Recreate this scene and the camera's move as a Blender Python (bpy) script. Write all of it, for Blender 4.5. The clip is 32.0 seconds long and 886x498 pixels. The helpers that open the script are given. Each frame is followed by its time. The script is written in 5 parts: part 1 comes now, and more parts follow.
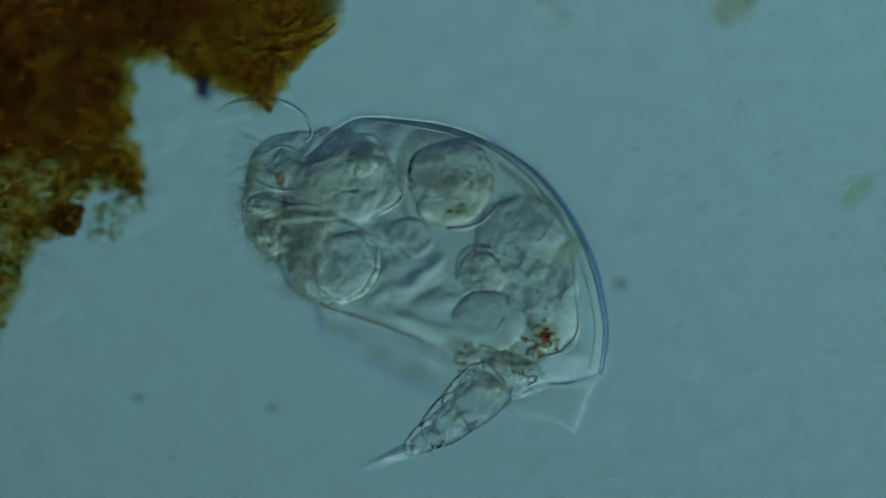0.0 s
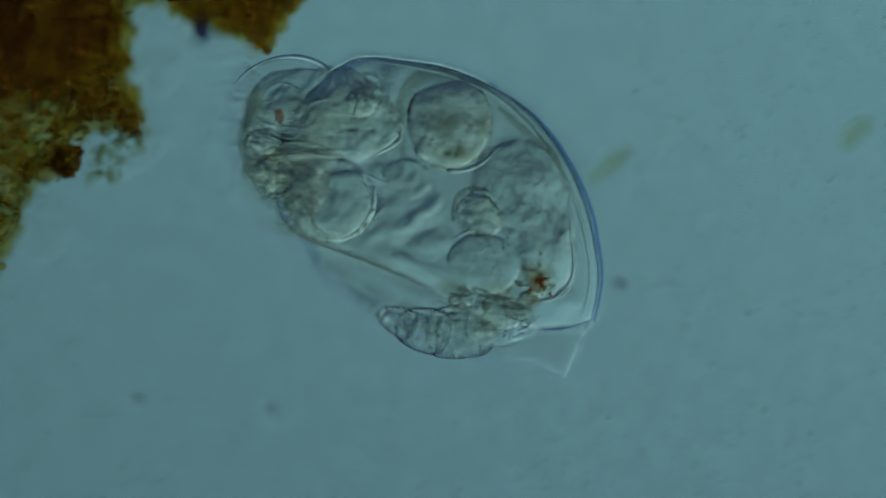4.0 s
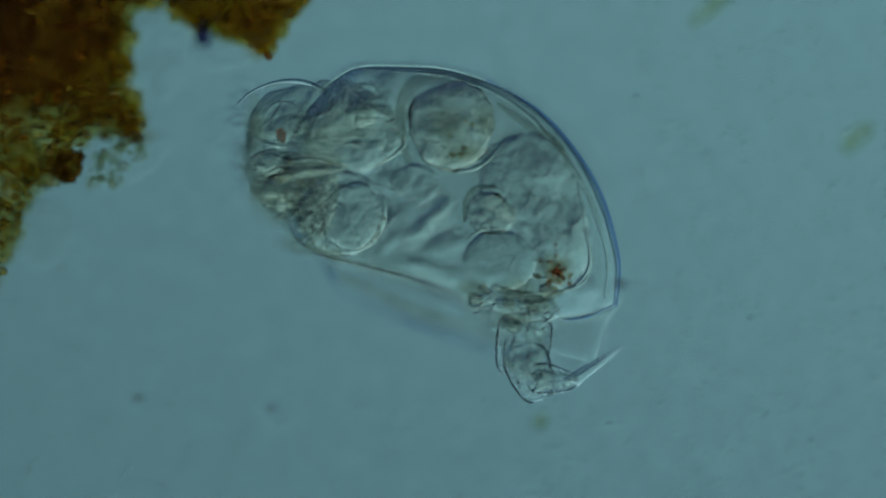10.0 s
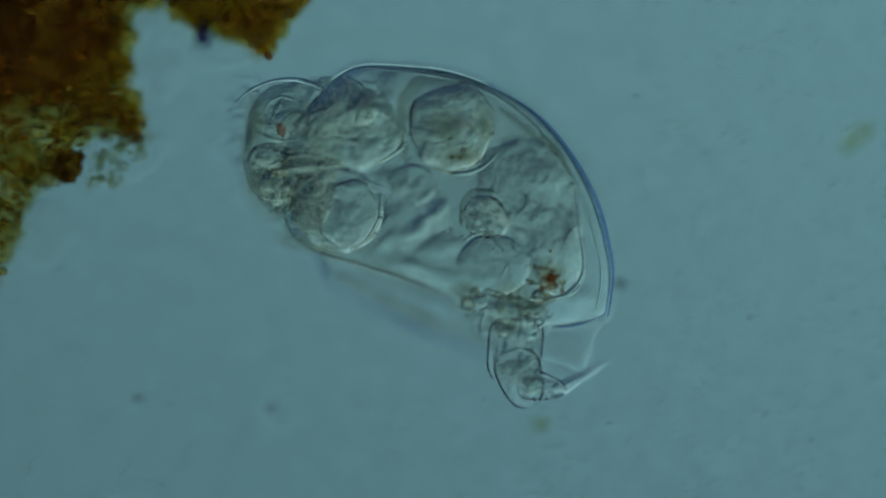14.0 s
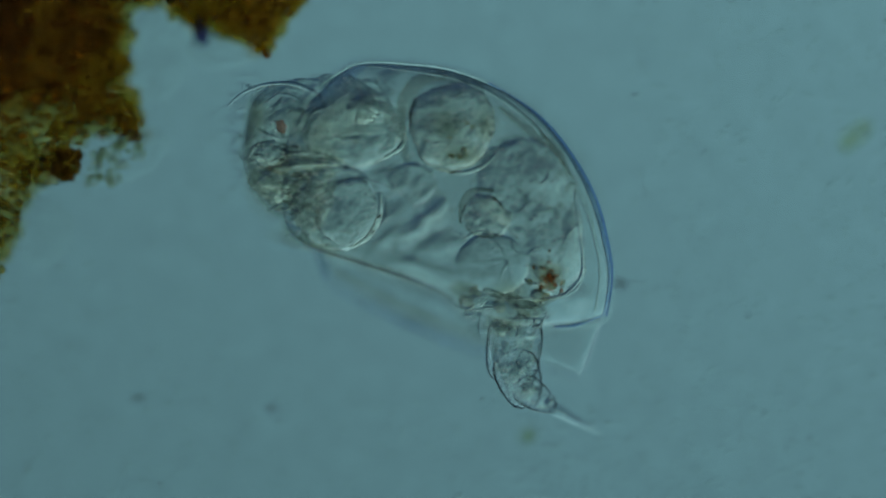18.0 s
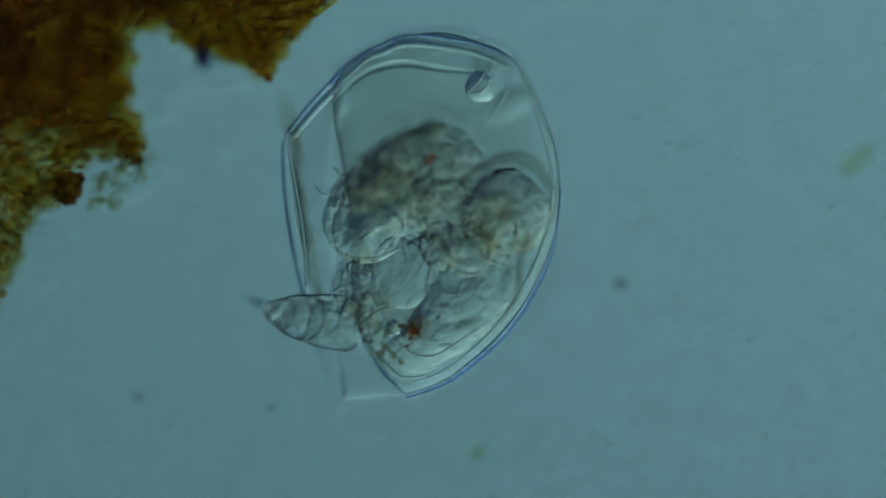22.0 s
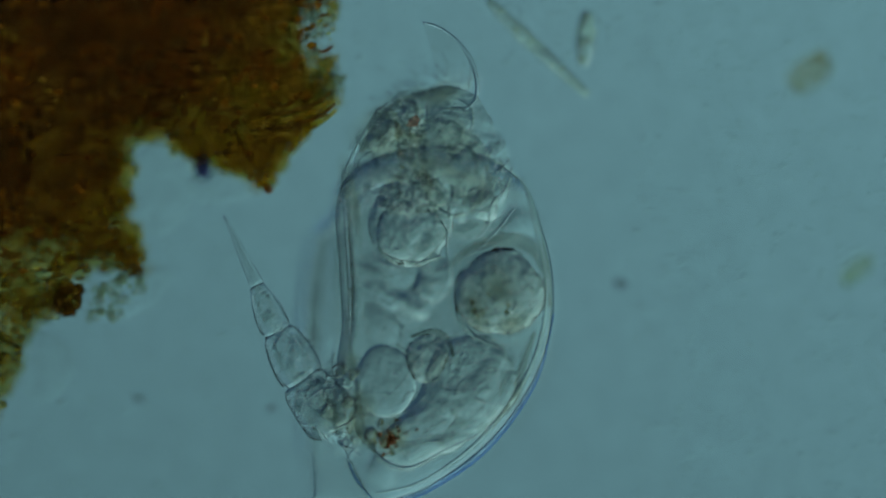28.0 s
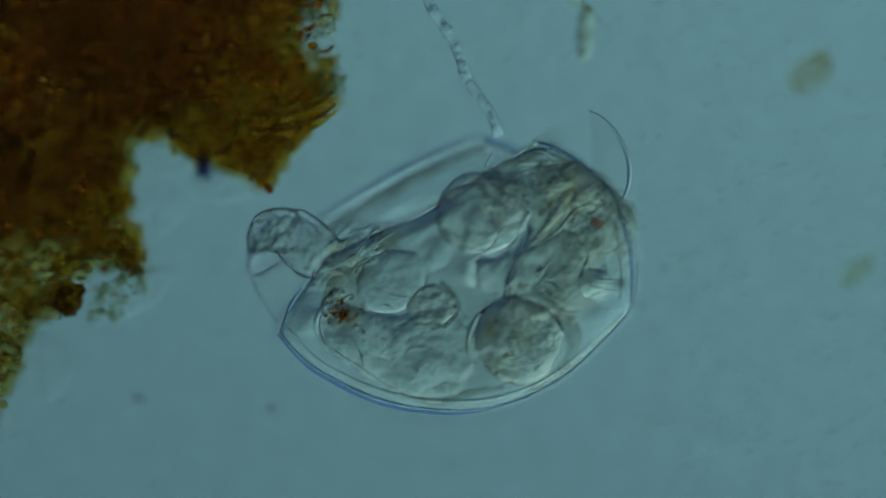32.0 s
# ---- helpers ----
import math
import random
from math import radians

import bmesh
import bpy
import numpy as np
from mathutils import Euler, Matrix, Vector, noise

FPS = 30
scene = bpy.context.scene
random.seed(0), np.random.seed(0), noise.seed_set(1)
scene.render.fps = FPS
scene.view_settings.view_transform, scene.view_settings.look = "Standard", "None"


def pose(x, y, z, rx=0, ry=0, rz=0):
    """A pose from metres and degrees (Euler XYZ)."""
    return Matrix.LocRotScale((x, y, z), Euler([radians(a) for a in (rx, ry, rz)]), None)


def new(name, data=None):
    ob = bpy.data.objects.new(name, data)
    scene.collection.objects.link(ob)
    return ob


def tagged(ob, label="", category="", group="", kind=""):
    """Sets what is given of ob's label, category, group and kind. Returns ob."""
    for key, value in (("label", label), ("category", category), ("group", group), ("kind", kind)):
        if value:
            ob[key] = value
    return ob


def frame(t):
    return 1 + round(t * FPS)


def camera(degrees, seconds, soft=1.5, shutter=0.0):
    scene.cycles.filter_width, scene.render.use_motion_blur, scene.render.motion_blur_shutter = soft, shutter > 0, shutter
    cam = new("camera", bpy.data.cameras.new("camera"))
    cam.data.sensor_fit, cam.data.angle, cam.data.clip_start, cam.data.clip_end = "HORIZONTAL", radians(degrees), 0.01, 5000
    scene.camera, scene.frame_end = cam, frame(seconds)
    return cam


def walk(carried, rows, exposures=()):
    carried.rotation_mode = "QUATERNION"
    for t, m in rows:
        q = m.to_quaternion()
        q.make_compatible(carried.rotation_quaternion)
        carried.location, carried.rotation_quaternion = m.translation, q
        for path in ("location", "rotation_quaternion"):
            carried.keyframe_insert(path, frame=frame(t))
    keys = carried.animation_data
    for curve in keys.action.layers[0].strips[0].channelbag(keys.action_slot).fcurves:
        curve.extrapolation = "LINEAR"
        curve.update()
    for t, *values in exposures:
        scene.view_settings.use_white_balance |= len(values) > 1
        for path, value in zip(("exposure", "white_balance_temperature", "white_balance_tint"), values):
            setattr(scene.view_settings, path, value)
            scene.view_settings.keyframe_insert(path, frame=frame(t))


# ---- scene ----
# A drop of pond water under a microscope, drawn a thousand times its true size: 1 mm here is 1 micrometre.
# The lens looks straight down; the slide lies level below it and is pushed about on its stage.
U = 1 / 3000                      # the plan's unit, one pixel of the camera's view, a third of a micrometre at that scale
HIGH = 29.95
cam = camera(1.0, 32.0, soft=1.9)
cam.data.dof.use_dof = True          # the objective's shallow depth of focus
cam.data.dof.focus_distance = HIGH - 0.014
cam.data.dof.aperture_fstop = 0.92
scene.cycles.max_bounces = scene.cycles.transmission_bounces = scene.cycles.transparent_max_bounces = 32   # many clear layers lie over one another
walk(cam, [(0.0, pose(0, 0, HIGH)), (32.0, pose(0, 0, HIGH))])

# ---- light: the condenser's blue-green light from below, ramped by direction, an added whitish fill from above ----
world = bpy.data.worlds.new("condenser_light")
scene.world = world
world.use_nodes = True
wn, wl = world.node_tree.nodes, world.node_tree.links
wn.clear()
w_out = wn.new("ShaderNodeOutputWorld")
w_bg = wn.new("ShaderNodeBackground")
w_co = wn.new("ShaderNodeTexCoord")
w_sep = wn.new("ShaderNodeSeparateXYZ")
wl.new(w_co.outputs["Generated"], w_sep.inputs[0])
w_dot = wn.new("ShaderNodeVectorMath")
w_dot.operation = "DOT_PRODUCT"
w_dot.inputs[1].default_value = (-0.5, 0.87, 0.0)
wl.new(w_co.outputs["Generated"], w_dot.inputs[0])


def world_range(source, a, b, c, d):
    r = wn.new("ShaderNodeMapRange")
    for i, v in ((1, a), (2, b), (3, c), (4, d)):
        r.inputs[i].default_value = v
    wl.new(source, r.inputs[0])
    return r.outputs[0]


def world_sum(a, b):
    r = wn.new("ShaderNodeMath")
    wl.new(a, r.inputs[0])
    wl.new(b, r.inputs[1])
    return r.outputs[0]


# brightness ramp added to imitate interference-contrast relief: grows towards one side, falls off to the other
w_lit = world_range(w_dot.outputs["Value"], 0.0, 0.041, 0.4, 1.0)
w_glare = world_range(w_dot.outputs["Value"], 0.045, 0.20, 0.0, 2.0)
w_dim = world_range(w_dot.outputs["Value"], -0.041, 0.0, -0.02, 0.6)
w_all = world_sum(world_sum(w_lit, w_dim), w_glare)
# hue ramp added so bright edges turn pale and dark edges blue
w_pale = world_range(w_dot.outputs["Value"], 0.035, 0.13, 0.0, 0.9)
w_hue = wn.new("ShaderNodeMix")
w_hue.data_type = "RGBA"
w_hue.inputs["A"].default_value = (0.1225, 0.266, 0.299, 1)
w_hue.inputs["B"].default_value = (0.165, 0.285, 0.305, 1)
wl.new(w_pale, w_hue.inputs["Factor"])
w_cold = world_range(w_dot.outputs["Value"], -0.09, -0.022, 0.85, 0.0)
w_side = wn.new("ShaderNodeMix")
w_side.data_type = "RGBA"
w_side.inputs["B"].default_value = (0.075, 0.19, 0.42, 1)
wl.new(w_cold, w_side.inputs["Factor"])
wl.new(w_hue.outputs["Result"], w_side.inputs["A"])
w_low = wn.new("ShaderNodeMix")
w_low.data_type = "RGBA"
w_low.blend_type = "MULTIPLY"
w_low.inputs["Factor"].default_value = 1.0
wl.new(w_side.outputs["Result"], w_low.inputs["A"])
wl.new(w_all, w_low.inputs["B"])
# added fill from above, which brings out the brown of the debris
w_up = wn.new("ShaderNodeMapRange")
for i, v in ((1, -0.25), (2, 0.35), (3, 0.0), (4, 1.0)):
    w_up.inputs[i].default_value = v
wl.new(w_sep.outputs[2], w_up.inputs[0])
w_mix = wn.new("ShaderNodeMix")
w_mix.data_type = "RGBA"
w_mix.inputs["B"].default_value = (0.60, 0.55, 0.47, 1)
wl.new(w_up.outputs[0], w_mix.inputs["Factor"])
wl.new(w_low.outputs["Result"], w_mix.inputs["A"])
wl.new(w_mix.outputs["Result"], w_bg.inputs[0])
w_bg.inputs[1].default_value = 1.105
wl.new(w_bg.outputs[0], w_out.inputs[0])


# ---- materials ----
def nodes_of(name):
    m = bpy.data.materials.new(name)
    m.use_nodes = True
    n, l = m.node_tree.nodes, m.node_tree.links
    n.clear()
    out = n.new("ShaderNodeOutputMaterial")
    return m, n, l, out


def noise_node(n, l, scale, detail=4.0, rough=0.6):
    co = n.new("ShaderNodeTexCoord")
    tex = n.new("ShaderNodeTexNoise")
    tex.inputs["Scale"].default_value = scale
    tex.inputs["Detail"].default_value = detail
    tex.inputs["Roughness"].default_value = rough
    l.new(co.outputs["Object"], tex.inputs["Vector"])
    return tex


def ramp_node(n, l, fac, a, b, lo=0.35, hi=0.65):
    r = n.new("ShaderNodeValToRGB")
    r.color_ramp.elements[0].position, r.color_ramp.elements[1].position = lo, hi
    r.color_ramp.elements[0].color, r.color_ramp.elements[1].color = (*a, 1), (*b, 1)
    l.new(fac, r.inputs[0])
    return r


def clear_stuff(name, ior, tint_a, tint_b, grain=0.0, grain_scale=120.0, coarse=40.0, milk=0.0, milk_a=(0.3, 0.3, 0.24), milk_b=(0.6, 0.6, 0.5), folds=1.5):
    """Watery living matter: refracts light, tinted in clouds, with a fine grain in its surface; milk: how much of it scatters light."""
    m, n, l, out = nodes_of(name)
    ref = n.new("ShaderNodeBsdfRefraction")
    ref.inputs["IOR"].default_value = ior
    ref.inputs["Roughness"].default_value = 0.0
    tone = ramp_node(n, l, noise_node(n, l, coarse).outputs["Fac"], tint_a, tint_b)
    l.new(tone.outputs[0], ref.inputs["Color"])
    fine = noise_node(n, l, grain_scale, 5.0, 0.62)
    bump = n.new("ShaderNodeBump")
    if grain:
        swell = n.new("ShaderNodeMath")          # broad swellings under the fine grain
        swell.operation = "MULTIPLY_ADD"
        swell.inputs[1].default_value = folds
        l.new(noise_node(n, l, grain_scale * 0.28, 2.0, 0.5).outputs["Fac"], swell.inputs[0])
        l.new(fine.outputs["Fac"], swell.inputs[2])
        bump.inputs["Strength"].default_value = 1.0
        bump.inputs["Distance"].default_value = 0.012 * grain
        l.new(swell.outputs[0], bump.inputs["Height"])
        l.new(bump.outputs[0], ref.inputs["Normal"])
    last = ref
    if milk:
        dif = n.new("ShaderNodeBsdfDiffuse")
        blot = ramp_node(n, l, noise_node(n, l, grain_scale * 1.6, 4.0, 0.7).outputs["Fac"], milk_a, milk_b, 0.34, 0.66)
        l.new(blot.outputs[0], dif.inputs["Color"])
        if grain:
            l.new(bump.outputs[0], dif.inputs["Normal"])
        mix = n.new("ShaderNodeMixShader")
        patch = ramp_node(n, l, noise_node(n, l, coarse * 1.7, 4.0).outputs["Fac"], (milk * 0.5,) * 3, (milk * 1.4,) * 3, 0.35, 0.65)
        l.new(patch.outputs[0], mix.inputs[0])
        l.new(ref.outputs[0], mix.inputs[1])
        l.new(dif.outputs[0], mix.inputs[2])
        last = mix
    l.new(last.outputs[0], out.inputs[0])
    return m


def litter(name, dark, light, see, scale, clear=(0.75, 0.45, 0.12), least=None):
    """Half-rotted plant matter: brown, mottled, letting some amber light through."""
    m, n, l, out = nodes_of(name)
    fine = noise_node(n, l, scale, 6.0, 0.7)
    tone = ramp_node(n, l, fine.outputs["Fac"], dark, light, 0.36, 0.68)
    dif = n.new("ShaderNodeBsdfDiffuse")
    tra = n.new("ShaderNodeBsdfTranslucent")
    l.new(tone.outputs[0], dif.inputs["Color"])
    l.new(tone.outputs[0], tra.inputs["Color"])
    half = n.new("ShaderNodeMixShader")
    half.inputs[0].default_value = 0.22
    l.new(dif.outputs[0], half.inputs[1])
    l.new(tra.outputs[0], half.inputs[2])
    bump = n.new("ShaderNodeBump")
    bump.inputs["Strength"].default_value = 0.8
    bump.inputs["Distance"].default_value = 0.004
    l.new(fine.outputs["Fac"], bump.inputs["Height"])
    l.new(bump.outputs[0], dif.inputs["Normal"])
    gap = n.new("ShaderNodeBsdfTransparent")
    gap.inputs["Color"].default_value = (*clear, 1)
    thin = ramp_node(n, l, noise_node(n, l, scale * 0.45, 3.0).outputs["Fac"], (see * 0.4 if least is None else least,) * 3, (min(1, see * 1.5),) * 3, 0.3, 0.7)
    mix = n.new("ShaderNodeMixShader")
    l.new(thin.outputs[0], mix.inputs[0])
    l.new(half.outputs[0], mix.inputs[1])
    l.new(gap.outputs[0], mix.inputs[2])
    l.new(mix.outputs[0], out.inputs[0])
    return m


def haze(name, tint, core=0.15, coarse=40.0):
    """A tint for painted haze, pigment and gut content, densest at its middle and thinning out to nothing at its rim.
    """
    m, n, l, out = nodes_of(name)
    co = n.new("ShaderNodeTexCoord")
    off = n.new("ShaderNodeVectorMath")
    off.operation = "SUBTRACT"
    off.inputs[1].default_value = (0.5, 0.5, 0.5)
    l.new(co.outputs["Generated"], off.inputs[0])
    flat = n.new("ShaderNodeVectorMath")
    flat.operation = "MULTIPLY"
    flat.inputs[1].default_value = (1, 1, 0)
    l.new(off.outputs[0], flat.inputs[0])
    far = n.new("ShaderNodeVectorMath")
    far.operation = "LENGTH"
    l.new(flat.outputs[0], far.inputs[0])
    cloud = n.new("ShaderNodeMath")
    cloud.operation = "MULTIPLY_ADD"
    cloud.inputs[1].default_value = 0.24
    l.new(noise_node(n, l, coarse, 4.0, 0.6).outputs["Fac"], cloud.inputs[0])
    l.new(far.outputs["Value"], cloud.inputs[2])
    edge = n.new("ShaderNodeMapRange")
    edge.interpolation_type = "SMOOTHSTEP"
    edge.inputs[1].default_value, edge.inputs[2].default_value = core + 0.1, 0.54
    l.new(cloud.outputs[0], edge.inputs[0])
    mix = n.new("ShaderNodeMix")
    mix.data_type = "RGBA"
    mix.inputs["A"].default_value, mix.inputs["B"].default_value = (*tint, 1), (1, 1, 1, 1)
    l.new(edge.outputs[0], mix.inputs["Factor"])
    gap = n.new("ShaderNodeBsdfTransparent")
    l.new(mix.outputs["Result"], gap.inputs["Color"])
    l.new(gap.outputs[0], out.inputs[0])
    return m


def felt(name, dark, light, thin_a, thin_b, share, blotch=24.0, grain=120.0):
    """A felt of rotted threads: brown light scattered back, amber light let through, mottled at three sizes; share: how much is let through."""
    m, n, l, out = nodes_of(name)
    big, mid, small = noise_node(n, l, blotch, 3.0, 0.55), noise_node(n, l, grain * 0.5, 5.0, 0.65), noise_node(n, l, grain * 2.2, 4.0, 0.7)
    a = n.new("ShaderNodeMath")
    a.operation = "MULTIPLY_ADD"
    a.inputs[1].default_value = 0.45
    l.new(mid.outputs["Fac"], a.inputs[0])
    half = n.new("ShaderNodeMath")
    half.operation = "MULTIPLY"
    half.inputs[1].default_value = 0.40
    l.new(big.outputs["Fac"], half.inputs[0])
    l.new(half.outputs[0], a.inputs[2])
    b = n.new("ShaderNodeMath")
    b.operation = "MULTIPLY_ADD"
    b.inputs[1].default_value = 0.15
    l.new(small.outputs["Fac"], b.inputs[0])
    l.new(a.outputs[0], b.inputs[2])
    dif, tra, gap = n.new("ShaderNodeBsdfDiffuse"), n.new("ShaderNodeBsdfTranslucent"), n.new("ShaderNodeBsdfTransparent")
    tone = ramp_node(n, l, b.outputs[0], dark, light, 0.40, 0.62)
    l.new(tone.outputs[0], dif.inputs["Color"])
    l.new(tone.outputs[0], tra.inputs["Color"])
    l.new(ramp_node(n, l, b.outputs[0], thin_a, thin_b, 0.38, 0.62).outputs[0], gap.inputs["Color"])
    solid = n.new("ShaderNodeMixShader")
    solid.inputs[0].default_value = 0.35
    l.new(dif.outputs[0], solid.inputs[1])
    l.new(tra.outputs[0], solid.inputs[2])
    bump = n.new("ShaderNodeBump")
    bump.inputs["Distance"].default_value = 0.006
    l.new(b.outputs[0], bump.inputs["Height"])
    l.new(bump.outputs[0], dif.inputs["Normal"])
    mix = n.new("ShaderNodeMixShader")
    mix.inputs[0].default_value = share
    l.new(solid.outputs[0], mix.inputs[1])
    l.new(gap.outputs[0], mix.inputs[2])
    l.new(mix.outputs[0], out.inputs[0])
    return m


def glass_sheet(name, tint, falloff=1.0, fleck=45.0, low=0.95):
    """Clear glass, faintly streaked; uneven lamplight is painted into its tint, this share let through on the duller
    side.
    """
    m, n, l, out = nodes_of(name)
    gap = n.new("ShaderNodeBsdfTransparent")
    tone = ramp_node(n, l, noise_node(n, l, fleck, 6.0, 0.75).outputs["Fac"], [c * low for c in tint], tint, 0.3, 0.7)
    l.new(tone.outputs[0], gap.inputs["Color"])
    if falloff < 1:
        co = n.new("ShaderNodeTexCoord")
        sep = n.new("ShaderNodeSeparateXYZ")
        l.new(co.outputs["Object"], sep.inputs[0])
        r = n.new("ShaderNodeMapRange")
        for i, v in ((1, -0.3), (2, 0.3), (3, math.sqrt(falloff)), (4, 1.0)):
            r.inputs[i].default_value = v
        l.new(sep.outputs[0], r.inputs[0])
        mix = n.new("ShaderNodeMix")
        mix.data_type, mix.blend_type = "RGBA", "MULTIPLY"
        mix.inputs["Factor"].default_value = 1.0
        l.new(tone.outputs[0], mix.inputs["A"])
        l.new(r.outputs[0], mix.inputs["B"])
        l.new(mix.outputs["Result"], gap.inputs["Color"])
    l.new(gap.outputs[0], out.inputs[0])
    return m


SHELL = clear_stuff("shell_clear", 1.007, (0.95, 0.955, 0.94), (0.975, 0.978, 0.965), 0.3, 110, 30, 0.008, (0.42, 0.42, 0.34), (0.6, 0.6, 0.5))
PLATE = clear_stuff("hood_film", 1.004, (0.945, 0.945, 0.93), (0.975, 0.972, 0.96), 0.3, 40, 30)
BODY_HAZE = haze("body_haze", (0.93, 0.925, 0.91), 0.3, 25)
# dark tint that paints shade along the edges of organs
SHADE = clear_stuff("shade_tint", 1.004, (0.78, 0.77, 0.74), (0.92, 0.91, 0.885), 0.6, 90, 60, 0.0, folds=2.0)
OCHRE = haze("pigment_wash", (0.66, 0.56, 0.38), 0.0, 90)
HAZE = haze("hip_haze", (0.87, 0.86, 0.83))
HAZE_BROWN = haze("gut_and_shade_brown", (0.76, 0.72, 0.61), 0.0, 70)
HAZE_WARM = haze("head_haze", (0.905, 0.88, 0.815))
AMBER = clear_stuff("rot_amber", 1.05, (0.80, 0.68, 0.34), (0.97, 0.93, 0.74), 1.6, 240, 60, 0.05, (0.4, 0.28, 0.07), (0.75, 0.62, 0.25))
GRIT = clear_stuff("rot_grit", 1.035, (0.90, 0.85, 0.66), (0.995, 0.985, 0.94), 3.2, 230, 70, 0.06, (0.45, 0.25, 0.04), (0.95, 0.75, 0.25), 5.0)
TISSUE = clear_stuff("tissue_soft", 1.010, (0.968, 0.972, 0.96), (0.99, 0.991, 0.982), 0.5, 60, 30, 0.008, (0.4, 0.4, 0.32), (0.6, 0.6, 0.5))
SKIN = clear_stuff("skin_clear", 1.022, (0.945, 0.948, 0.935), (0.982, 0.983, 0.974), 1.3, 150, 30, 0.010, (0.36, 0.36, 0.3), (0.58, 0.58, 0.52), 5.0)
HEAD_SKIN = clear_stuff("head_folded", 1.013, (0.935, 0.938, 0.92), (0.982, 0.983, 0.972), 2.2, 130, 50, 0.012, (0.32, 0.32, 0.26), (0.56, 0.56, 0.5), 6.0)
GUT = clear_stuff("gut_granular", 1.030, (0.925, 0.915, 0.875), (0.982, 0.976, 0.95), 2.2, 260, 44, 0.030, (0.22, 0.2, 0.14), (0.6, 0.58, 0.46), 3.5)
GLAND = clear_stuff("gland_granular", 1.017, (0.98, 0.978, 0.96), (0.996, 0.995, 0.986), 2.3, 250, 34, 0.012, (0.26, 0.26, 0.2), (0.56, 0.57, 0.5), 4.0)
CLEAR = clear_stuff("vesicle_clear", 1.030, (0.985, 0.985, 0.975), (0.996, 0.996, 0.988), 0.4, 40, 20)
DARK = clear_stuff("muscle_dense", 1.040, (0.86, 0.85, 0.78), (0.96, 0.95, 0.91), 1.2, 190, 60, 0.03, (0.22, 0.2, 0.13), (0.62, 0.59, 0.46), 3.0)
FOOT_SKIN = clear_stuff("foot_clear", 1.034, (0.955, 0.96, 0.955), (0.985, 0.985, 0.98), 0.5, 120, 30)
VEIL = clear_stuff("veil_clear", 1.005, (0.985, 0.985, 0.975), (0.995, 0.995, 0.99), 0.8, 130, 40)
HAIR = clear_stuff("hair_clear", 1.03, (0.93, 0.94, 0.93), (0.97, 0.97, 0.96))
FIBRE = clear_stuff("fibre", 1.09, (0.90, 0.91, 0.91), (0.96, 0.96, 0.96))
WALL = clear_stuff("wall_clear", 1.05, (0.95, 0.95, 0.93), (0.985, 0.985, 0.97))
GLEAM = clear_stuff("seam_clear", 1.012, (0.80, 0.82, 0.84), (0.90, 0.91, 0.92))
GRAIN = clear_stuff("grain_clear", 1.0028, (0.985, 0.985, 0.98), (0.998, 0.998, 0.995))
FLESH = clear_stuff("flesh_folded", 1.020, (0.95, 0.952, 0.938), (0.992, 0.992, 0.984), 2.5, 110, 45, 0.007, (0.3, 0.3, 0.24), (0.56, 0.57, 0.5), 4.0)
ROD = clear_stuff("rod_clear", 1.035, (0.90, 0.90, 0.80), (0.97, 0.965, 0.92), 0.9, 120, 40, 0.012)
# index below one, set so the bright edge falls on the upper side
RIM_PALE = clear_stuff("rim_pale", 0.945, (0.95, 0.97, 0.93), (0.99, 0.99, 0.97))
# blue tints paint the colour fringe along the shell's edge
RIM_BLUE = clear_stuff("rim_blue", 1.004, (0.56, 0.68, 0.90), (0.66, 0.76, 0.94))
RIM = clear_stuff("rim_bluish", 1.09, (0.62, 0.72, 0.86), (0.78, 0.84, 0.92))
ROT_DARK = litter("rot_dark", (0.03, 0.011, 0.002), (0.36, 0.15, 0.025), 0.4, 110, (0.8, 0.42, 0.10))
ROT_BROWN = litter("rot_brown", (0.045, 0.022, 0.003), (0.66, 0.38, 0.05), 0.55, 100, (0.92, 0.66, 0.22), 0.28)
ROT_GOLD = litter("rot_gold", (0.10, 0.075, 0.008), (0.88, 0.78, 0.18), 0.74, 120, (0.96, 0.89, 0.5), 0.5)
ROT_OLIVE = litter("rot_olive", (0.02, 0.014, 0.003), (0.28, 0.2, 0.04), 0.4, 150, (0.8, 0.62, 0.25))
FELT_GOLD = felt("felt_gold", (0.16, 0.09, 0.012), (0.86, 0.66, 0.15), (0.70, 0.53, 0.16), (0.985, 0.96, 0.76), 0.78)
FELT_OLIVE = felt("felt_olive", (0.16, 0.12, 0.02), (0.6, 0.52, 0.16), (0.72, 0.66, 0.30), (0.95, 0.92, 0.70), 0.89, 40.0, 140.0)
FELT_BROWN = felt("felt_brown", (0.07, 0.028, 0.004), (0.80, 0.42, 0.06), (0.46, 0.23, 0.05), (0.97, 0.82, 0.40), 0.62)
FELT_DARK = felt("felt_dark", (0.03, 0.011, 0.002), (0.34, 0.14, 0.02), (0.40, 0.17, 0.03), (0.86, 0.55, 0.20), 0.46)
ROT_PALE = clear_stuff("rot_pale", 1.005, (0.90, 0.90, 0.82), (0.97, 0.97, 0.94), 1.2, 140, 40, 0.02, (0.3, 0.3, 0.2), (0.6, 0.6, 0.45))
ALGA = litter("alga_olive", (0.14, 0.17, 0.08), (0.36, 0.38, 0.2), 0.64, 40, (0.96, 0.972, 0.915), 0.76)
GHOST = litter("cell_pale", (0.14, 0.22, 0.12), (0.34, 0.46, 0.26), 0.64, 22, (0.945, 0.985, 0.92), 0.78)
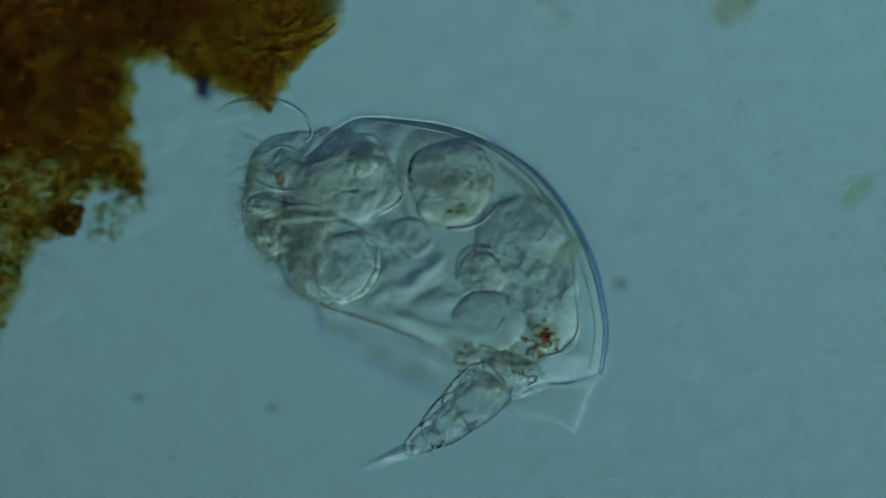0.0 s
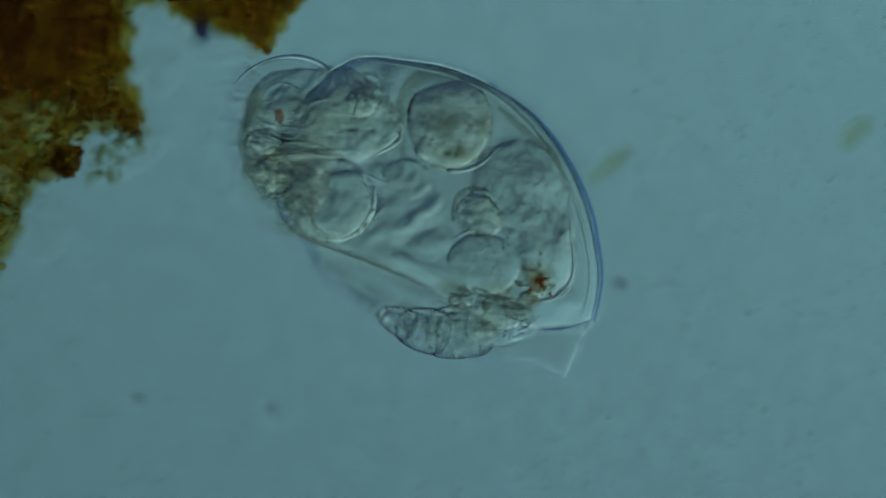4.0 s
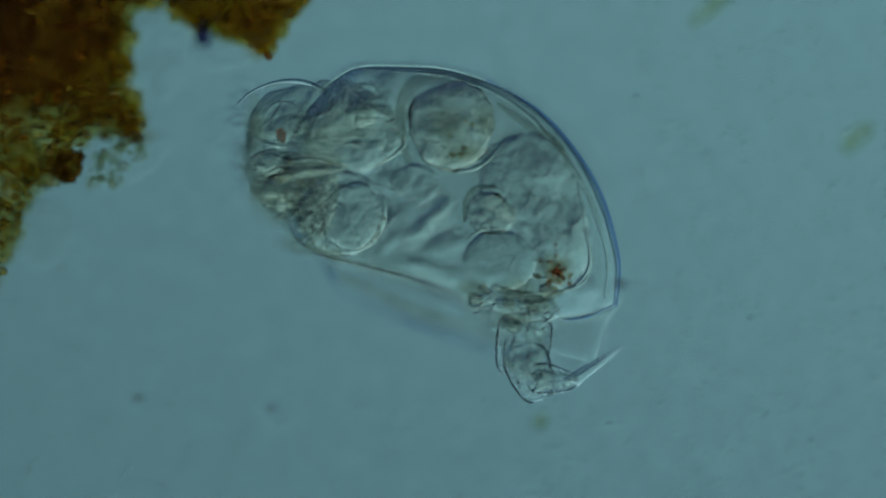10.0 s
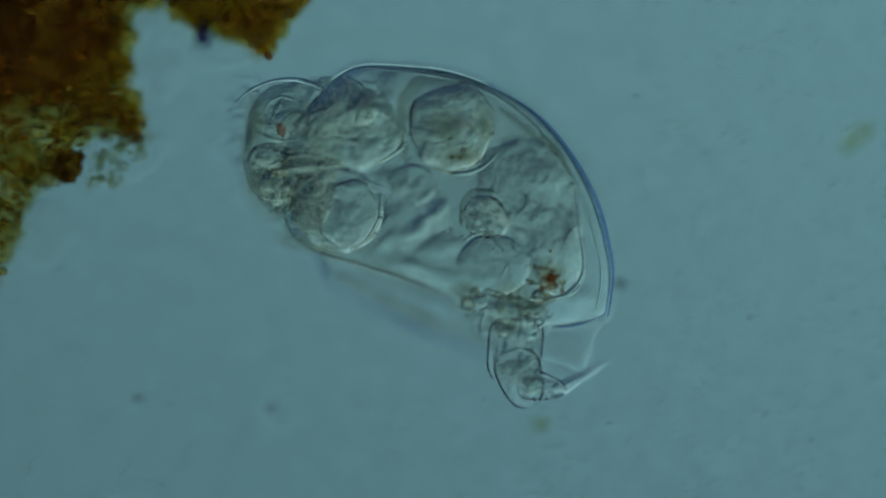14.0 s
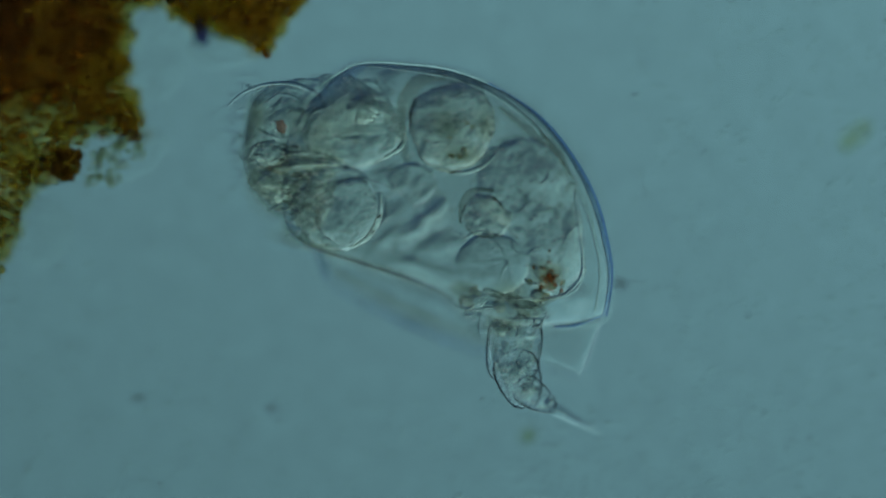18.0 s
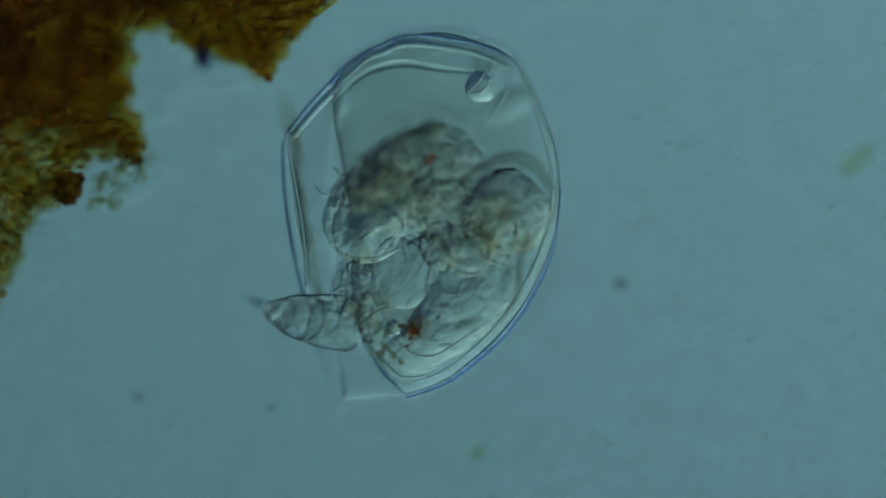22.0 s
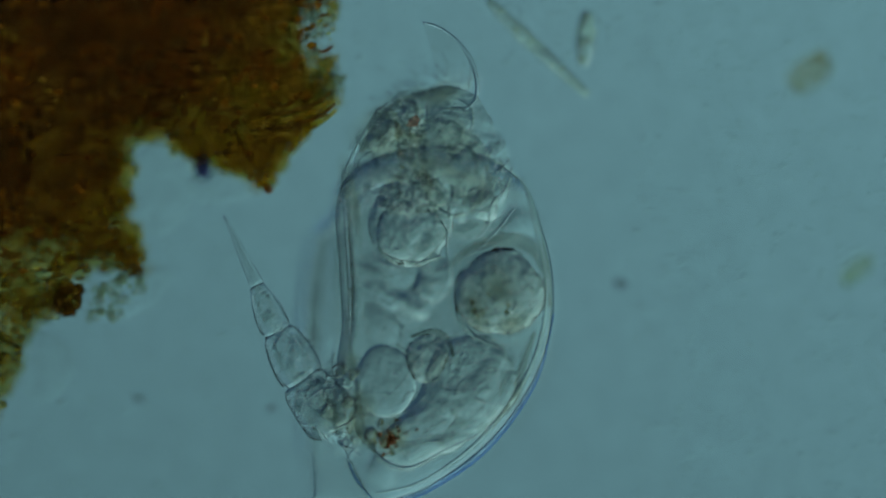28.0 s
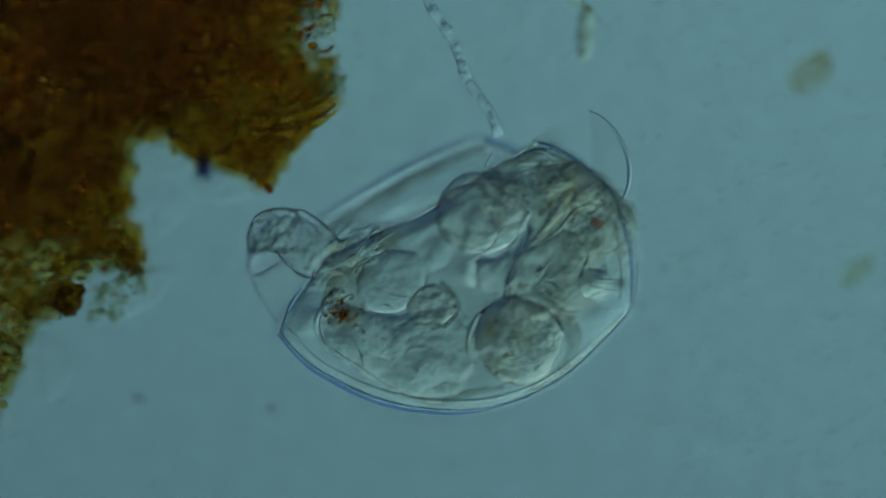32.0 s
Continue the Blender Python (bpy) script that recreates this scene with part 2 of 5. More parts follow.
OLIVE = litter("food_olive", (0.05, 0.04, 0.012), (0.20, 0.16, 0.06), 0.66, 180, (0.93, 0.88, 0.76), 0.72)
SPOT = litter("pigment_brown", (0.04, 0.016, 0.006), (0.32, 0.14, 0.05), 0.62, 160, (0.82, 0.58, 0.42), 0.52)
EYE = litter("eye_red", (0.15, 0.035, 0.03), (0.33, 0.11, 0.09), 0.78, 200, (0.93, 0.74, 0.69), 0.66)
DUST = litter("dust_grey", (0.05, 0.075, 0.085), (0.12, 0.15, 0.16), 0.74, 200, (0.88, 0.89, 0.9), 0.66)
VIOLET = litter("spine_violet", (0.014, 0.016, 0.04), (0.09, 0.09, 0.17), 0.46, 120, (0.5, 0.5, 0.8))
GLASS = glass_sheet("slide_glass", (0.995, 0.998, 0.998), 1.0, 120.0, 0.90)
# duller to the left: the lamp's uneven spread, painted into the glass
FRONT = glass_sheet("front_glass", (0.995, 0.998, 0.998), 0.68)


# ---- building helpers ----
def part(name, bm, material, parent, label="", smooth=True):
    me = bpy.data.meshes.new(name)
    bm.to_mesh(me)
    bm.free()
    me.materials.append(material)
    if smooth:
        for p in me.polygons:
            p.use_smooth = True
    ob = new(name, me)
    ob.parent = parent
    if label:
        tagged(ob, label)
    return ob


def smooth_loop(points, count, closed=True):
    """A Catmull-Rom curve through a few corner points."""
    pts = [Vector((*p, 0)) if len(p) == 2 else Vector(p) for p in points]
    n = len(pts)
    spans = n if closed else n - 1
    res = []
    for k in range(count):
        f = k / count * spans if closed else k / (count - 1) * spans
        i = min(int(f), spans - 1)
        t = f - i
        if closed:
            a, b, c, d = (pts[(i + j) % n] for j in (-1, 0, 1, 2))
        else:
            a, b, c, d = (pts[max(0, min(n - 1, i + j))] for j in (-1, 0, 1, 2))
        res.append(0.5 * (2 * b + (c - a) * t + (2 * a - 5 * b + 4 * c - d) * t * t + (3 * b - a - 3 * c + d) * t ** 3))
    return res


def cushion(bm, loop, high, rings=9, power=5.0, rough=0.0, grain=30.0, seed=0.0, fine=0.0, fine_grain=250.0):
    """A closed, flattened body with the given outline: level in the middle, rounded off at its rim (the higher power, the closer to the rim; below nought, a domed skin that runs out into what lies under it)."""
    c = sum(loop, Vector()) / len(loop)
    steps = [0.9 * (k + 1) / rings for k in range(rings)] + [0.935, 0.962, 0.98, 0.992]
    soft = power < 0
    halves = ([] if soft else [(r, -1) for r in steps]) + [(1.0, 0)] + [(r, 1) for r in reversed(steps)]
    if soft:
        high = high * 1.7
    rows = []
    for r, side in halves:
        z = side * high * (math.sqrt(max(0.0, 1 - r ** power)) if power > 0 else (1 - r * r) ** 1.6)
        row = []
        for p in loop:
            v = c + (p - c) * r + Vector((0, 0, z))
            if rough:
                v += (v - c).normalized() * rough * noise.fractal(v * grain + Vector((seed, seed, seed)), 0.8, 2.0, 3)
            if fine and side:
                v.z += side * fine * (1 - r ** 8) * noise.fractal(v * fine_grain + Vector((seed, side, seed)), 0.7, 2.0, 3)
            row.append(bm.verts.new(v))
        rows.append(row)
    low = None if soft else bm.verts.new(c - Vector((0, 0, high)))
    top = bm.verts.new(c + Vector((0, 0, high)))
    n = len(loop)
    made = []
    for i in range(n):
        j = (i + 1) % n
        if not soft:
            made.append(bm.faces.new((low, rows[0][j], rows[0][i])))
        made.append(bm.faces.new((rows[-1][i], rows[-1][j], top)))
        for a, b in zip(rows, rows[1:]):
            made.append(bm.faces.new((a[i], a[j], b[j], b[i])))
    if sum((loop[i].x * loop[(i + 1) % n].y - loop[(i + 1) % n].x * loop[i].y) for i in range(n)) < 0:
        bmesh.ops.reverse_faces(bm, faces=made)
    return bm


def tube(bm, path, radii, sides=8, flat=1.0):
    """A round rod along a path, its ends closed; flat squeezes it in height."""
    rows = []
    n = len(path)
    for i, p in enumerate(path):
        d = (path[min(n - 1, i + 1)] - path[max(0, i - 1)]).normalized()
        s = d.cross(Vector((0, 0, 1)))
        s = s.normalized() if s.length > 1e-6 else Vector((1, 0, 0))
        u = s.cross(d)
        r = radii[i]
        rows.append([bm.verts.new(p + s * r * math.cos(2 * math.pi * k / sides) + u * r * flat * math.sin(2 * math.pi * k / sides)) for k in range(sides)])
    made = []
    for a, b in zip(rows, rows[1:]):
        for k in range(sides):
            made.append(bm.faces.new((a[k], a[(k + 1) % sides], b[(k + 1) % sides], b[k])))
    made.append(bm.faces.new(rows[0][::-1]))
    made.append(bm.faces.new(rows[-1]))
    bmesh.ops.recalc_face_normals(bm, faces=made)
    return bm


def lump(bm, centre, size, seed, rough=0.35, rings=6, seg=10):
    """A crumb with an uneven surface."""
    o = Vector((seed * 3.1, seed * 1.7, seed * 0.9))
    rows = []
    for k in range(1, rings):
        a = math.pi * k / rings
        row = []
        for i in range(seg):
            b = 2 * math.pi * i / seg
            d = Vector((math.sin(a) * math.cos(b), math.sin(a) * math.sin(b), math.cos(a)))
            r = 1 + rough * noise.fractal(d * 1.6 + o, 0.7, 2.0, 3) * 1.6
            row.append(bm.verts.new(Vector(centre) + Vector((d.x * size[0], d.y * size[1], d.z * size[2])) * r))
        rows.append(row)
    top = bm.verts.new(Vector(centre) + Vector((0, 0, size[2])))
    low = bm.verts.new(Vector(centre) - Vector((0, 0, size[2])))
    for i in range(seg):
        j = (i + 1) % seg
        bm.faces.new((top, rows[0][i], rows[0][j]))
        bm.faces.new((low, rows[-1][j], rows[-1][i]))
        for a, b in zip(rows, rows[1:]):
            bm.faces.new((a[i], b[i], b[j], a[j]))
    return bm


def B(x, y, z=0.0):
    """A place on the animal, set to fit the camera's view, in plan units."""
    return Vector(((x - 855) * U, (338.5 - y) * U, z))


def G(x, y, z=0.0):
    """A place on the stage, from its position in the camera's view, in plan units."""
    return Vector(((x - 784) * U, (441 - y) * U, z))


def around(points, centre):
    return [B(*p) - centre for p in points]


def egg(cx, cy, a, b, turn=0.0, count=10, wobble=0.06, seed=0):
    rng = random.Random(seed)
    res = []
    for k in range(count):
        t = 2 * math.pi * k / count
        r = 1 + rng.uniform(-wobble, wobble)
        x, y = a * r * math.cos(t), b * r * math.sin(t)
        c, s = math.cos(radians(turn)), math.sin(radians(turn))
        res.append((cx + x * c - y * s, cy + x * s + y * c))
    return res


def organ(name, points, high, z, material, parent, origin=(0, 0, 0), rough=0.0, grain=30.0, seed=0.0, power=5.0, seg=None, rings=None, label="", fine=0.0012, wob=0.03):
    """One swollen organ, hung at its own middle; wob: how uneven its outline is."""
    loop = [B(*p) for p in points]
    c = sum(loop, Vector()) / len(loop)
    size = max((p - c).length for p in loop) / U
    seg = seg or int(max(24, min(150, size * 1.7)))
    rings = rings or int(max(6, min(34, size * 0.33)))
    loop = smooth_loop([p - c for p in loop], seg)
    loop = [p * (1 + wob * (noise.noise(p.normalized() * 2.2 + Vector((seed, 3, size))) + 0.5 * noise.noise(p.normalized() * 6 + Vector((size, seed, 1))))) for p in loop]
    bm = cushion(bmesh.new(), loop, high * 0.5, rings, power, rough * 0.7, grain, seed, fine=fine if size > 24 else 0.0, fine_grain=110.0)
    ob = part(name, bm, material, parent, label)
    ob.location = c + Vector((0, 0, z)) - Vector(origin)
    return ob


def strand(name, points, width, z, material, parent, origin=(0, 0, 0), label="", taper=True, count=18):
    loop = smooth_loop([B(*p) for p in points], count, closed=False)
    c = loop[0].copy()
    radii = [1.4 * width * U * (1 - 0.6 * abs(2 * i / (count - 1) - 1) if taper else 1) for i in range(count)]
    ob = part(name, tube(bmesh.new(), [p - c for p in loop], radii, 6), material, parent, label)
    ob.location = c + Vector((0, 0, z)) - Vector(origin)
    return ob


# ---- the stage: the glass slide below, the front glass of the objective above ----
SLIDE_TOP = -0.115


def slab(name, half_x, half_y, z0, z1, material):
    bm = bmesh.new()
    bmesh.ops.create_cube(bm, size=1.0)
    for v in bm.verts:
        v.co = Vector((v.co.x * 2 * half_x, v.co.y * 2 * half_y, z0 + (v.co.z + 0.5) * (z1 - z0)))
    bmesh.ops.bevel(bm, geom=list(bm.edges), offset=0.004, segments=1, affect="EDGES")
    return part(name, bm, material, None, smooth=False)


slide = tagged(slab("ground", 1.0, 0.7, SLIDE_TOP - 0.05, SLIDE_TOP, GLASS), "clear glass microscope slide under the water drop", "glass slide", kind="structure")
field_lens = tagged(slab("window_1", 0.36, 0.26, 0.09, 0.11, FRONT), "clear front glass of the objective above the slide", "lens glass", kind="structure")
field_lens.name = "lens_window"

# ---- the animal: a rotifer with a clear shell ----
rotifer = tagged(new("rotifer"), "transparent grey rotifer with a clear rounded shell and jointed foot", "rotifer")

# the shell: outer face, and the inner face a little inside it
SHELL_POINTS = [(612, 136), (626, 129), (640, 127), (720, 126), (800, 133), (880, 160), (950, 205), (1012, 273), (1055, 345), (1081, 420),
                (1092, 480), (1086, 548), (1010, 568), (930, 575), (830, 540), (770, 512), (680, 488), (580, 465), (525, 430),
                (505, 370), (506, 290), (530, 220), (575, 166)]
shell_c = B(800, 340)
outer = smooth_loop(around(SHELL_POINTS, shell_c), 140)
shell = part("shell", cushion(bmesh.new(), outer, 0.046, 22, 8.0, 0.0008, 14.0, 3), SHELL, rotifer, "clear domed shell with a thin smooth wall")
shell.location = shell_c

# a soft dark halo painted round the body, far below the level of focus
under = smooth_loop(around(SHELL_POINTS, shell_c), 80)
halo = part("body_halo", cushion(bmesh.new(), [p * 1.16 for p in under], 0.008, 12, 3.0, 0.001, 20.0, 8), BODY_HAZE, rotifer, "dusky soft halo round the body")
halo.location = shell_c + Vector((0, 0, -0.085))
bm = tube(bmesh.new(), [p * 1.01 for p in under + under[:1]], [6 * U] * 81, 10, 0.7)
part("plate_rim", bm, CLEAR, halo).location = (0, 0, 0.035)

# the tail flap of the shell, and the wide side flange below the belly with the margin of the mouth
bm = bmesh.new()
c = B(1020, 590)
cushion(bm, smooth_loop(around([(1080, 548), (1070, 590), (1056, 640), (1050, 652), (1036, 645), (990, 632), (925, 614), (960, 585), (1010, 568)], c), 60), 0.006, 6, 5.0)
flap = part("tail_flap", bm, TISSUE, rotifer, "thin pointed clear flap at the shell's rear")
flap.location = c + Vector((0, 0, -0.012))
strand("flap_edge", [(1082, 548), (1072, 590), (1058, 636), (1050, 652)], 2.6, -0.02, FIBRE, flap, c, count=16)
strand("flap_edge", [(1050, 652), (1000, 634), (925, 612)], 2.2, -0.03, HAIR, flap, c, count=16)
FLANGE = B(690, 530)
bm = bmesh.new()
cushion(bm, smooth_loop(around([(520, 430), (532, 490), (566, 540), (584, 561), (650, 586), (740, 611), (850, 634), (960, 648), (1020, 650), (960, 612), (870, 590), (780, 540), (680, 495), (570, 462), (512, 425)], FLANGE), 90), 0.014, 6, -1)
flange = part("shell_flange", bm, TISSUE, rotifer, "thin clear side flange of the shell")
flange.location = FLANGE
# a clear edge, a blue-tinted fringe and a painted dark band
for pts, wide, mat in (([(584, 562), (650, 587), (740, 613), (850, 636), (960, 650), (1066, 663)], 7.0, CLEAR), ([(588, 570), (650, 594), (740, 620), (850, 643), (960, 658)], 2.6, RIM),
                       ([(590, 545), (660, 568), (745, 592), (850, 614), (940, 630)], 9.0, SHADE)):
    ob = strand("flange_edge", pts, wide, 0.0, mat, flange, FLANGE, count=40)
    for v in ob.data.vertices:           # its tail end hangs deeper
        v.co.z -= 0.05 * max(0.0, v.co.x / U - 150) / 330
MARGIN = B(560, 300)
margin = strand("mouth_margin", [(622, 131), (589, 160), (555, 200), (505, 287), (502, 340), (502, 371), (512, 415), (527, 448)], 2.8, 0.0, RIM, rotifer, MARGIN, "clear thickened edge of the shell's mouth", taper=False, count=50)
margin.location += MARGIN
strand("margin_fold", [(628, 150), (600, 172), (566, 212), (520, 290), (514, 345), (515, 371), (540, 446)], 5.0, 0.0, WALL, margin, B(622, 131), taper=True, count=50)
strand("margin_fold", [(610, 205), (586, 251), (545, 318), (536, 385), (556, 443)], 5.0, -0.006, RIM_PALE, margin, B(622, 131), count=50)
strand("flange_edge", [(522, 440), (550, 503), (580, 559)], 2.8, 0.0, RIM, flange, FLANGE, taper=False)
strand("flange_edge", [(538, 440), (562, 497), (588, 548)], 5.0, 0.0, WALL, flange, FLANGE, taper=False)

# gut and glands
stomach = organ("stomach", egg(797, 229, 78, 76, 0, 12, 0.05, 3), 0.028, 0.004, GUT, rotifer, rough=0.003, grain=60, seed=2, power=3.0, label="round brownish granular stomach")
stomach_wall = organ("stomach_wall", [(704, 190), (728, 146), (792, 134), (868, 152), (906, 205), (896, 264), (852, 312), (790, 322), (730, 298), (704, 242)], 0.03, -0.012, TISSUE, rotifer, rough=0.002, grain=25, seed=5, power=-1, fine=0.0004)
WALL_AT = stomach_wall.location.copy()
yolk = organ("yolk_gland", [(850, 310), (872, 262), (915, 244), (960, 248), (1000, 282), (1022, 340), (1034, 400), (1044, 470), (1010, 512), (978, 518), (958, 470), (925, 415), (882, 385), (850, 350)], 0.024, -0.006, GLAND, rotifer, rough=0.004, grain=60, seed=9, power=3.4, label="large pale granular yolk gland", wob=0.04)
yolk_lobe = organ("yolk_lobe", [(846, 300), (880, 250), (945, 238), (996, 268), (1028, 335), (1040, 400), (1048, 480), (1000, 524), (982, 526), (960, 470), (922, 412), (880, 382), (842, 345)], 0.019, 0.012, FLESH, rotifer, rough=0.004, grain=34, seed=12, power=-1)
organ("egg_sac", [(828, 372), (842, 350), (872, 346), (896, 360), (914, 376), (906, 404), (884, 420), (850, 418), (832, 400)], 0.018, 0.016, GUT, rotifer, rough=0.003, grain=70, seed=18, power=2.6)
vesicle = organ("bladder", [(822, 455), (844, 424), (884, 412), (924, 426), (950, 462), (940, 500), (900, 520), (852, 510), (826, 482)], 0.014, 0.01, CLEAR, rotifer, rough=0.0012, grain=45, fine=0.001, power=3.0, label="clear round bladder")
vesicle_b = organ("clear_vesicle", [(690, 318), (730, 296), (768, 310), (778, 345), (752, 372), (722, 358), (698, 346)], 0.022, -0.012, SKIN, rotifer, power=2.6, fine=0.0005)
organ("clear_vesicle", egg(745, 415, 56, 24, -40, 10, 0.05, 7), 0.026, -0.045, SKIN, rotifer, power=-1, fine=0.0)
organ("clear_vesicle", egg(700, 432, 44, 20, -40, 10, 0.05, 9), 0.024, -0.045, TISSUE, rotifer, power=-1, fine=0.0)
organ("clear_vesicle", egg(770, 385, 40, 16, -38, 10, 0.05, 9), 0.02, -0.04, SKIN, rotifer, power=-1, fine=0.0)

# strands tinted dark to paint the shaded sides: round the stomach, over the yolk, beside the bladder
strand("stomach_shade", [(848, 160), (798, 144), (740, 152), (710, 195), (708, 250), (726, 298)], 10.0, -0.03, SHADE, stomach_wall, WALL_AT, "dusky shade band round the stomach", count=40)
strand("sheath_and_shade", [(824, 400), (826, 362), (846, 340), (880, 338)], 5.0, 0.012, SHADE, yolk, yolk.location)
strand("sheath_and_shade", [(1000, 520), (960, 534), (910, 524), (872, 512)], 7.0, 0.006, SHADE, yolk, yolk.location)
strand("sheath_and_shade", [(880, 190), (930, 226), (985, 262), (1014, 318)], 6.0, -0.012, SHADE, yolk, yolk.location)

# soft tissue that fills the cavity, out of focus above and below
rng = random.Random(31)
for x, y, a, b, turn in ((700, 400, 60, 34, -35), (770, 370, 52, 30, 50), (690, 330, 40, 26, 20), (790, 440, 50, 30, -20), (640, 200, 60, 30, 30),
                         (690, 180, 34, 60, 0), (1020, 420, 24, 70, 0), (560, 440, 60, 18, 25), (1030, 520, 34, 26, 0), (760, 480, 80, 18, 15)):
    organ("tissue", egg(x, y, a, b, turn, 10, 0.18, x), 0.026, rng.choice((-0.045, -0.035, 0.036, 0.03)), TISSUE, rotifer, rough=0.003, grain=35, seed=x * 0.1, power=-1, fine=0.0008)

# brown pigment spot
spot = organ("pigment_spot", egg(986, 488, 7, 10, 0, 8, 0.3, 2), 0.004, 0.036, SPOT, rotifer, rough=0.002, grain=150, label="small dark brown pigment spot")
rng = random.Random(4)
bm = bmesh.new()
for k in range(46):
    lump(bm, (rng.gauss(-2, 13) * U, rng.gauss(0, 14) * U, rng.uniform(-8, 8) * U), [rng.uniform(1.6, 4.2) * U] * 3, k, 0.4, 4, 6)
part("pigment_granules", bm, SPOT, spot)
organ("pigment_wash", egg(978, 480, 58, 48, 20, 9, 0.2, 6), 0.01, 0.02, OCHRE, spot, spot.location, power=-1, fine=0.0)

# head: lobes, wheel of hairs, hood, eye
head = organ("head", [(442, 212), (470, 180), (540, 160), (612, 153), (670, 180), (714, 240), (702, 280), (655, 306), (596, 326), (574, 390), (578, 446), (524, 416), (474, 368), (442, 316), (433, 260)], 0.024, 0.002, HEAD_SKIN, rotifer, rough=0.003, grain=60, seed=21, power=2.6, label="soft grey head with crown of hairs")
HEAD = head.location.copy()
# soft warm tint that darkens the head from below
organ("head_tint", [(395, 300), (400, 200), (450, 150), (540, 130), (620, 150), (640, 240), (590, 330), (560, 430), (500, 430), (430, 370)], 0.03, -0.07, HAZE_WARM, head, HEAD, power=-1, fine=0.0, wob=0.1)
organ("neck", [(425, 300), (430, 225), (470, 175), (560, 150), (660, 155), (725, 210), (715, 300), (640, 320), (585, 345), (575, 420), (540, 445), (480, 405), (445, 360)], 0.022, 0.0, FLESH, head, HEAD, 0.0015, 25, 22, power=-1)
strand("head_rim", [(431, 285), (448, 345), (486, 390), (530, 432), (575, 458)], 2.4, -0.004, HAIR, head, HEAD, count=24)
# dark band painted just inside the head's rim
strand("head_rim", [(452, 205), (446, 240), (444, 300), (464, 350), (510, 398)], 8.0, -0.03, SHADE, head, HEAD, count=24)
brain = organ("brain_lobe", [(535, 245), (575, 200), (632, 170), (680, 196), (714, 240), (704, 274), (660, 304), (600, 302), (548, 284)], 0.02, 0.012, GLAND, head, HEAD, 0.003, 60, 25, power=2.2, wob=0.05)
for x, y, a, b, turn, z, mat, seed in ((505, 235, 52, 44, 0, 0.016, FLESH, 11), (478, 300, 46, 30, 10, 0.014, DARK, 12), (490, 345, 50, 32, 35, 0.010, DARK, 13), (460, 232, 34, 64, 5, 0.02, HAZE_BROWN, 14), (500, 350, 80, 70, 35, -0.02, HAZE_WARM, 17), (560, 300, 90, 34, -4, 0.0, HAZE_WARM, 18), (590, 225, 120, 70, -8, -0.02, HAZE_WARM, 19), (545, 312, 60, 16, -4, 0.022, DARK, 15)):
    organ("head_lobe", egg(x, y, a, b, turn, 9, 0.24, seed), 0.022, z, mat, head, HEAD, 0.006, 50, 31 + seed, power=-1)
glands = []
for x, y, q in ((650, 172, 17), (672, 196, 14), (640, 196, 11), (690, 222, 12), (612, 164, 12)):
    glands.append(organ("head_gland", egg(x, y, q, q * 1.2, -30, 9, 0.2, q), 0.005, 0.024, GLAND, head, HEAD, 0.001, 60, x))
eye = organ("eye_spot", egg(498, 248, 8, 13, -20, 14, 0.2, 15), 0.006, 0.03, EYE, head, HEAD, 0.0012, 120, 43, seg=40, rings=8, label="small dull red eye spot")
for pts, w in (([(612, 150), (646, 172), (664, 202), (700, 222), (716, 246)], 2.2), ([(545, 232), (556, 216), (578, 208), (590, 196)], 3.2), ([(600, 152), (612, 176), (600, 200)], 1.8), ([(560, 156), (590, 190), (640, 196), (662, 204)], 1.6),
               ([(452, 250), (470, 262), (498, 268), (530, 262)], 2.2), ([(470, 205), (492, 190), (522, 196), (540, 214)], 2.2), ([(446, 290), (478, 282), (512, 292), (560, 290), (600, 302)], 3.0), ([(470, 315), (500, 306), (520, 322)], 2.6), ([(460, 330), (486, 340), (500, 366)], 2.4)):
    strand("fold", pts, w, 0.024, FIBRE, head, HEAD, count=16)
hood = strand("hood", [(410, 176), (435, 158), (475, 147), (520, 149), (556, 165), (576, 186), (578, 208), (562, 222)], 3.2, 0.01, FIBRE, head, HEAD, "thin clear arched hood", count=24)
bm = bmesh.new()
c = B(410, 176)
cushion(bm, smooth_loop(around([(412, 176), (440, 156), (480, 148), (530, 152), (570, 180), (555, 215), (500, 210), (450, 190)], c), 40), 0.008, 6, -1)
hood_membrane = part("hood_membrane", bm, PLATE, head)
hood_membrane.location = c + Vector((0, 0, 0.008)) - HEAD


def hair_tuft(x, y, aim, count, seed, long=44):
    rng = random.Random(seed)
    bm = bmesh.new()
    for k in range(count):
        o = Vector((rng.gauss(0, 7) * U, rng.gauss(0, 9) * U, rng.uniform(-0.03, 0.02)))
        a = radians(aim + rng.uniform(-22, 22))
        n = long * rng.uniform(0.6, 1.2) * U
        bend = rng.uniform(-0.6, 0.6)
        path = [o + Vector((math.cos(a + bend * f) * n * f, math.sin(a + bend * f) * n * f, 0.004 * f)) for f in (0, 0.25, 0.5, 0.75, 1)]
        tube(bm, path, [2.6 * U, 2.3 * U, 1.8 * U, 1.2 * U, 0.4 * U], 5)
    ob = part("hair_tuft", bm, HAIR, head)
    ob.location = B(x, y, -0.035) - HEAD
    return ob


tufts = [hair_tuft(450, 198, 172, 9, 1, 44), hair_tuft(442, 228, 180, 10, 2, 44), hair_tuft(438, 262, 186, 10, 3, 40), hair_tuft(440, 296, 196, 9, 4, 36),
         hair_tuft(445, 326, 205, 8, 5, 34), hair_tuft(455, 175, 160, 7, 6, 40)]

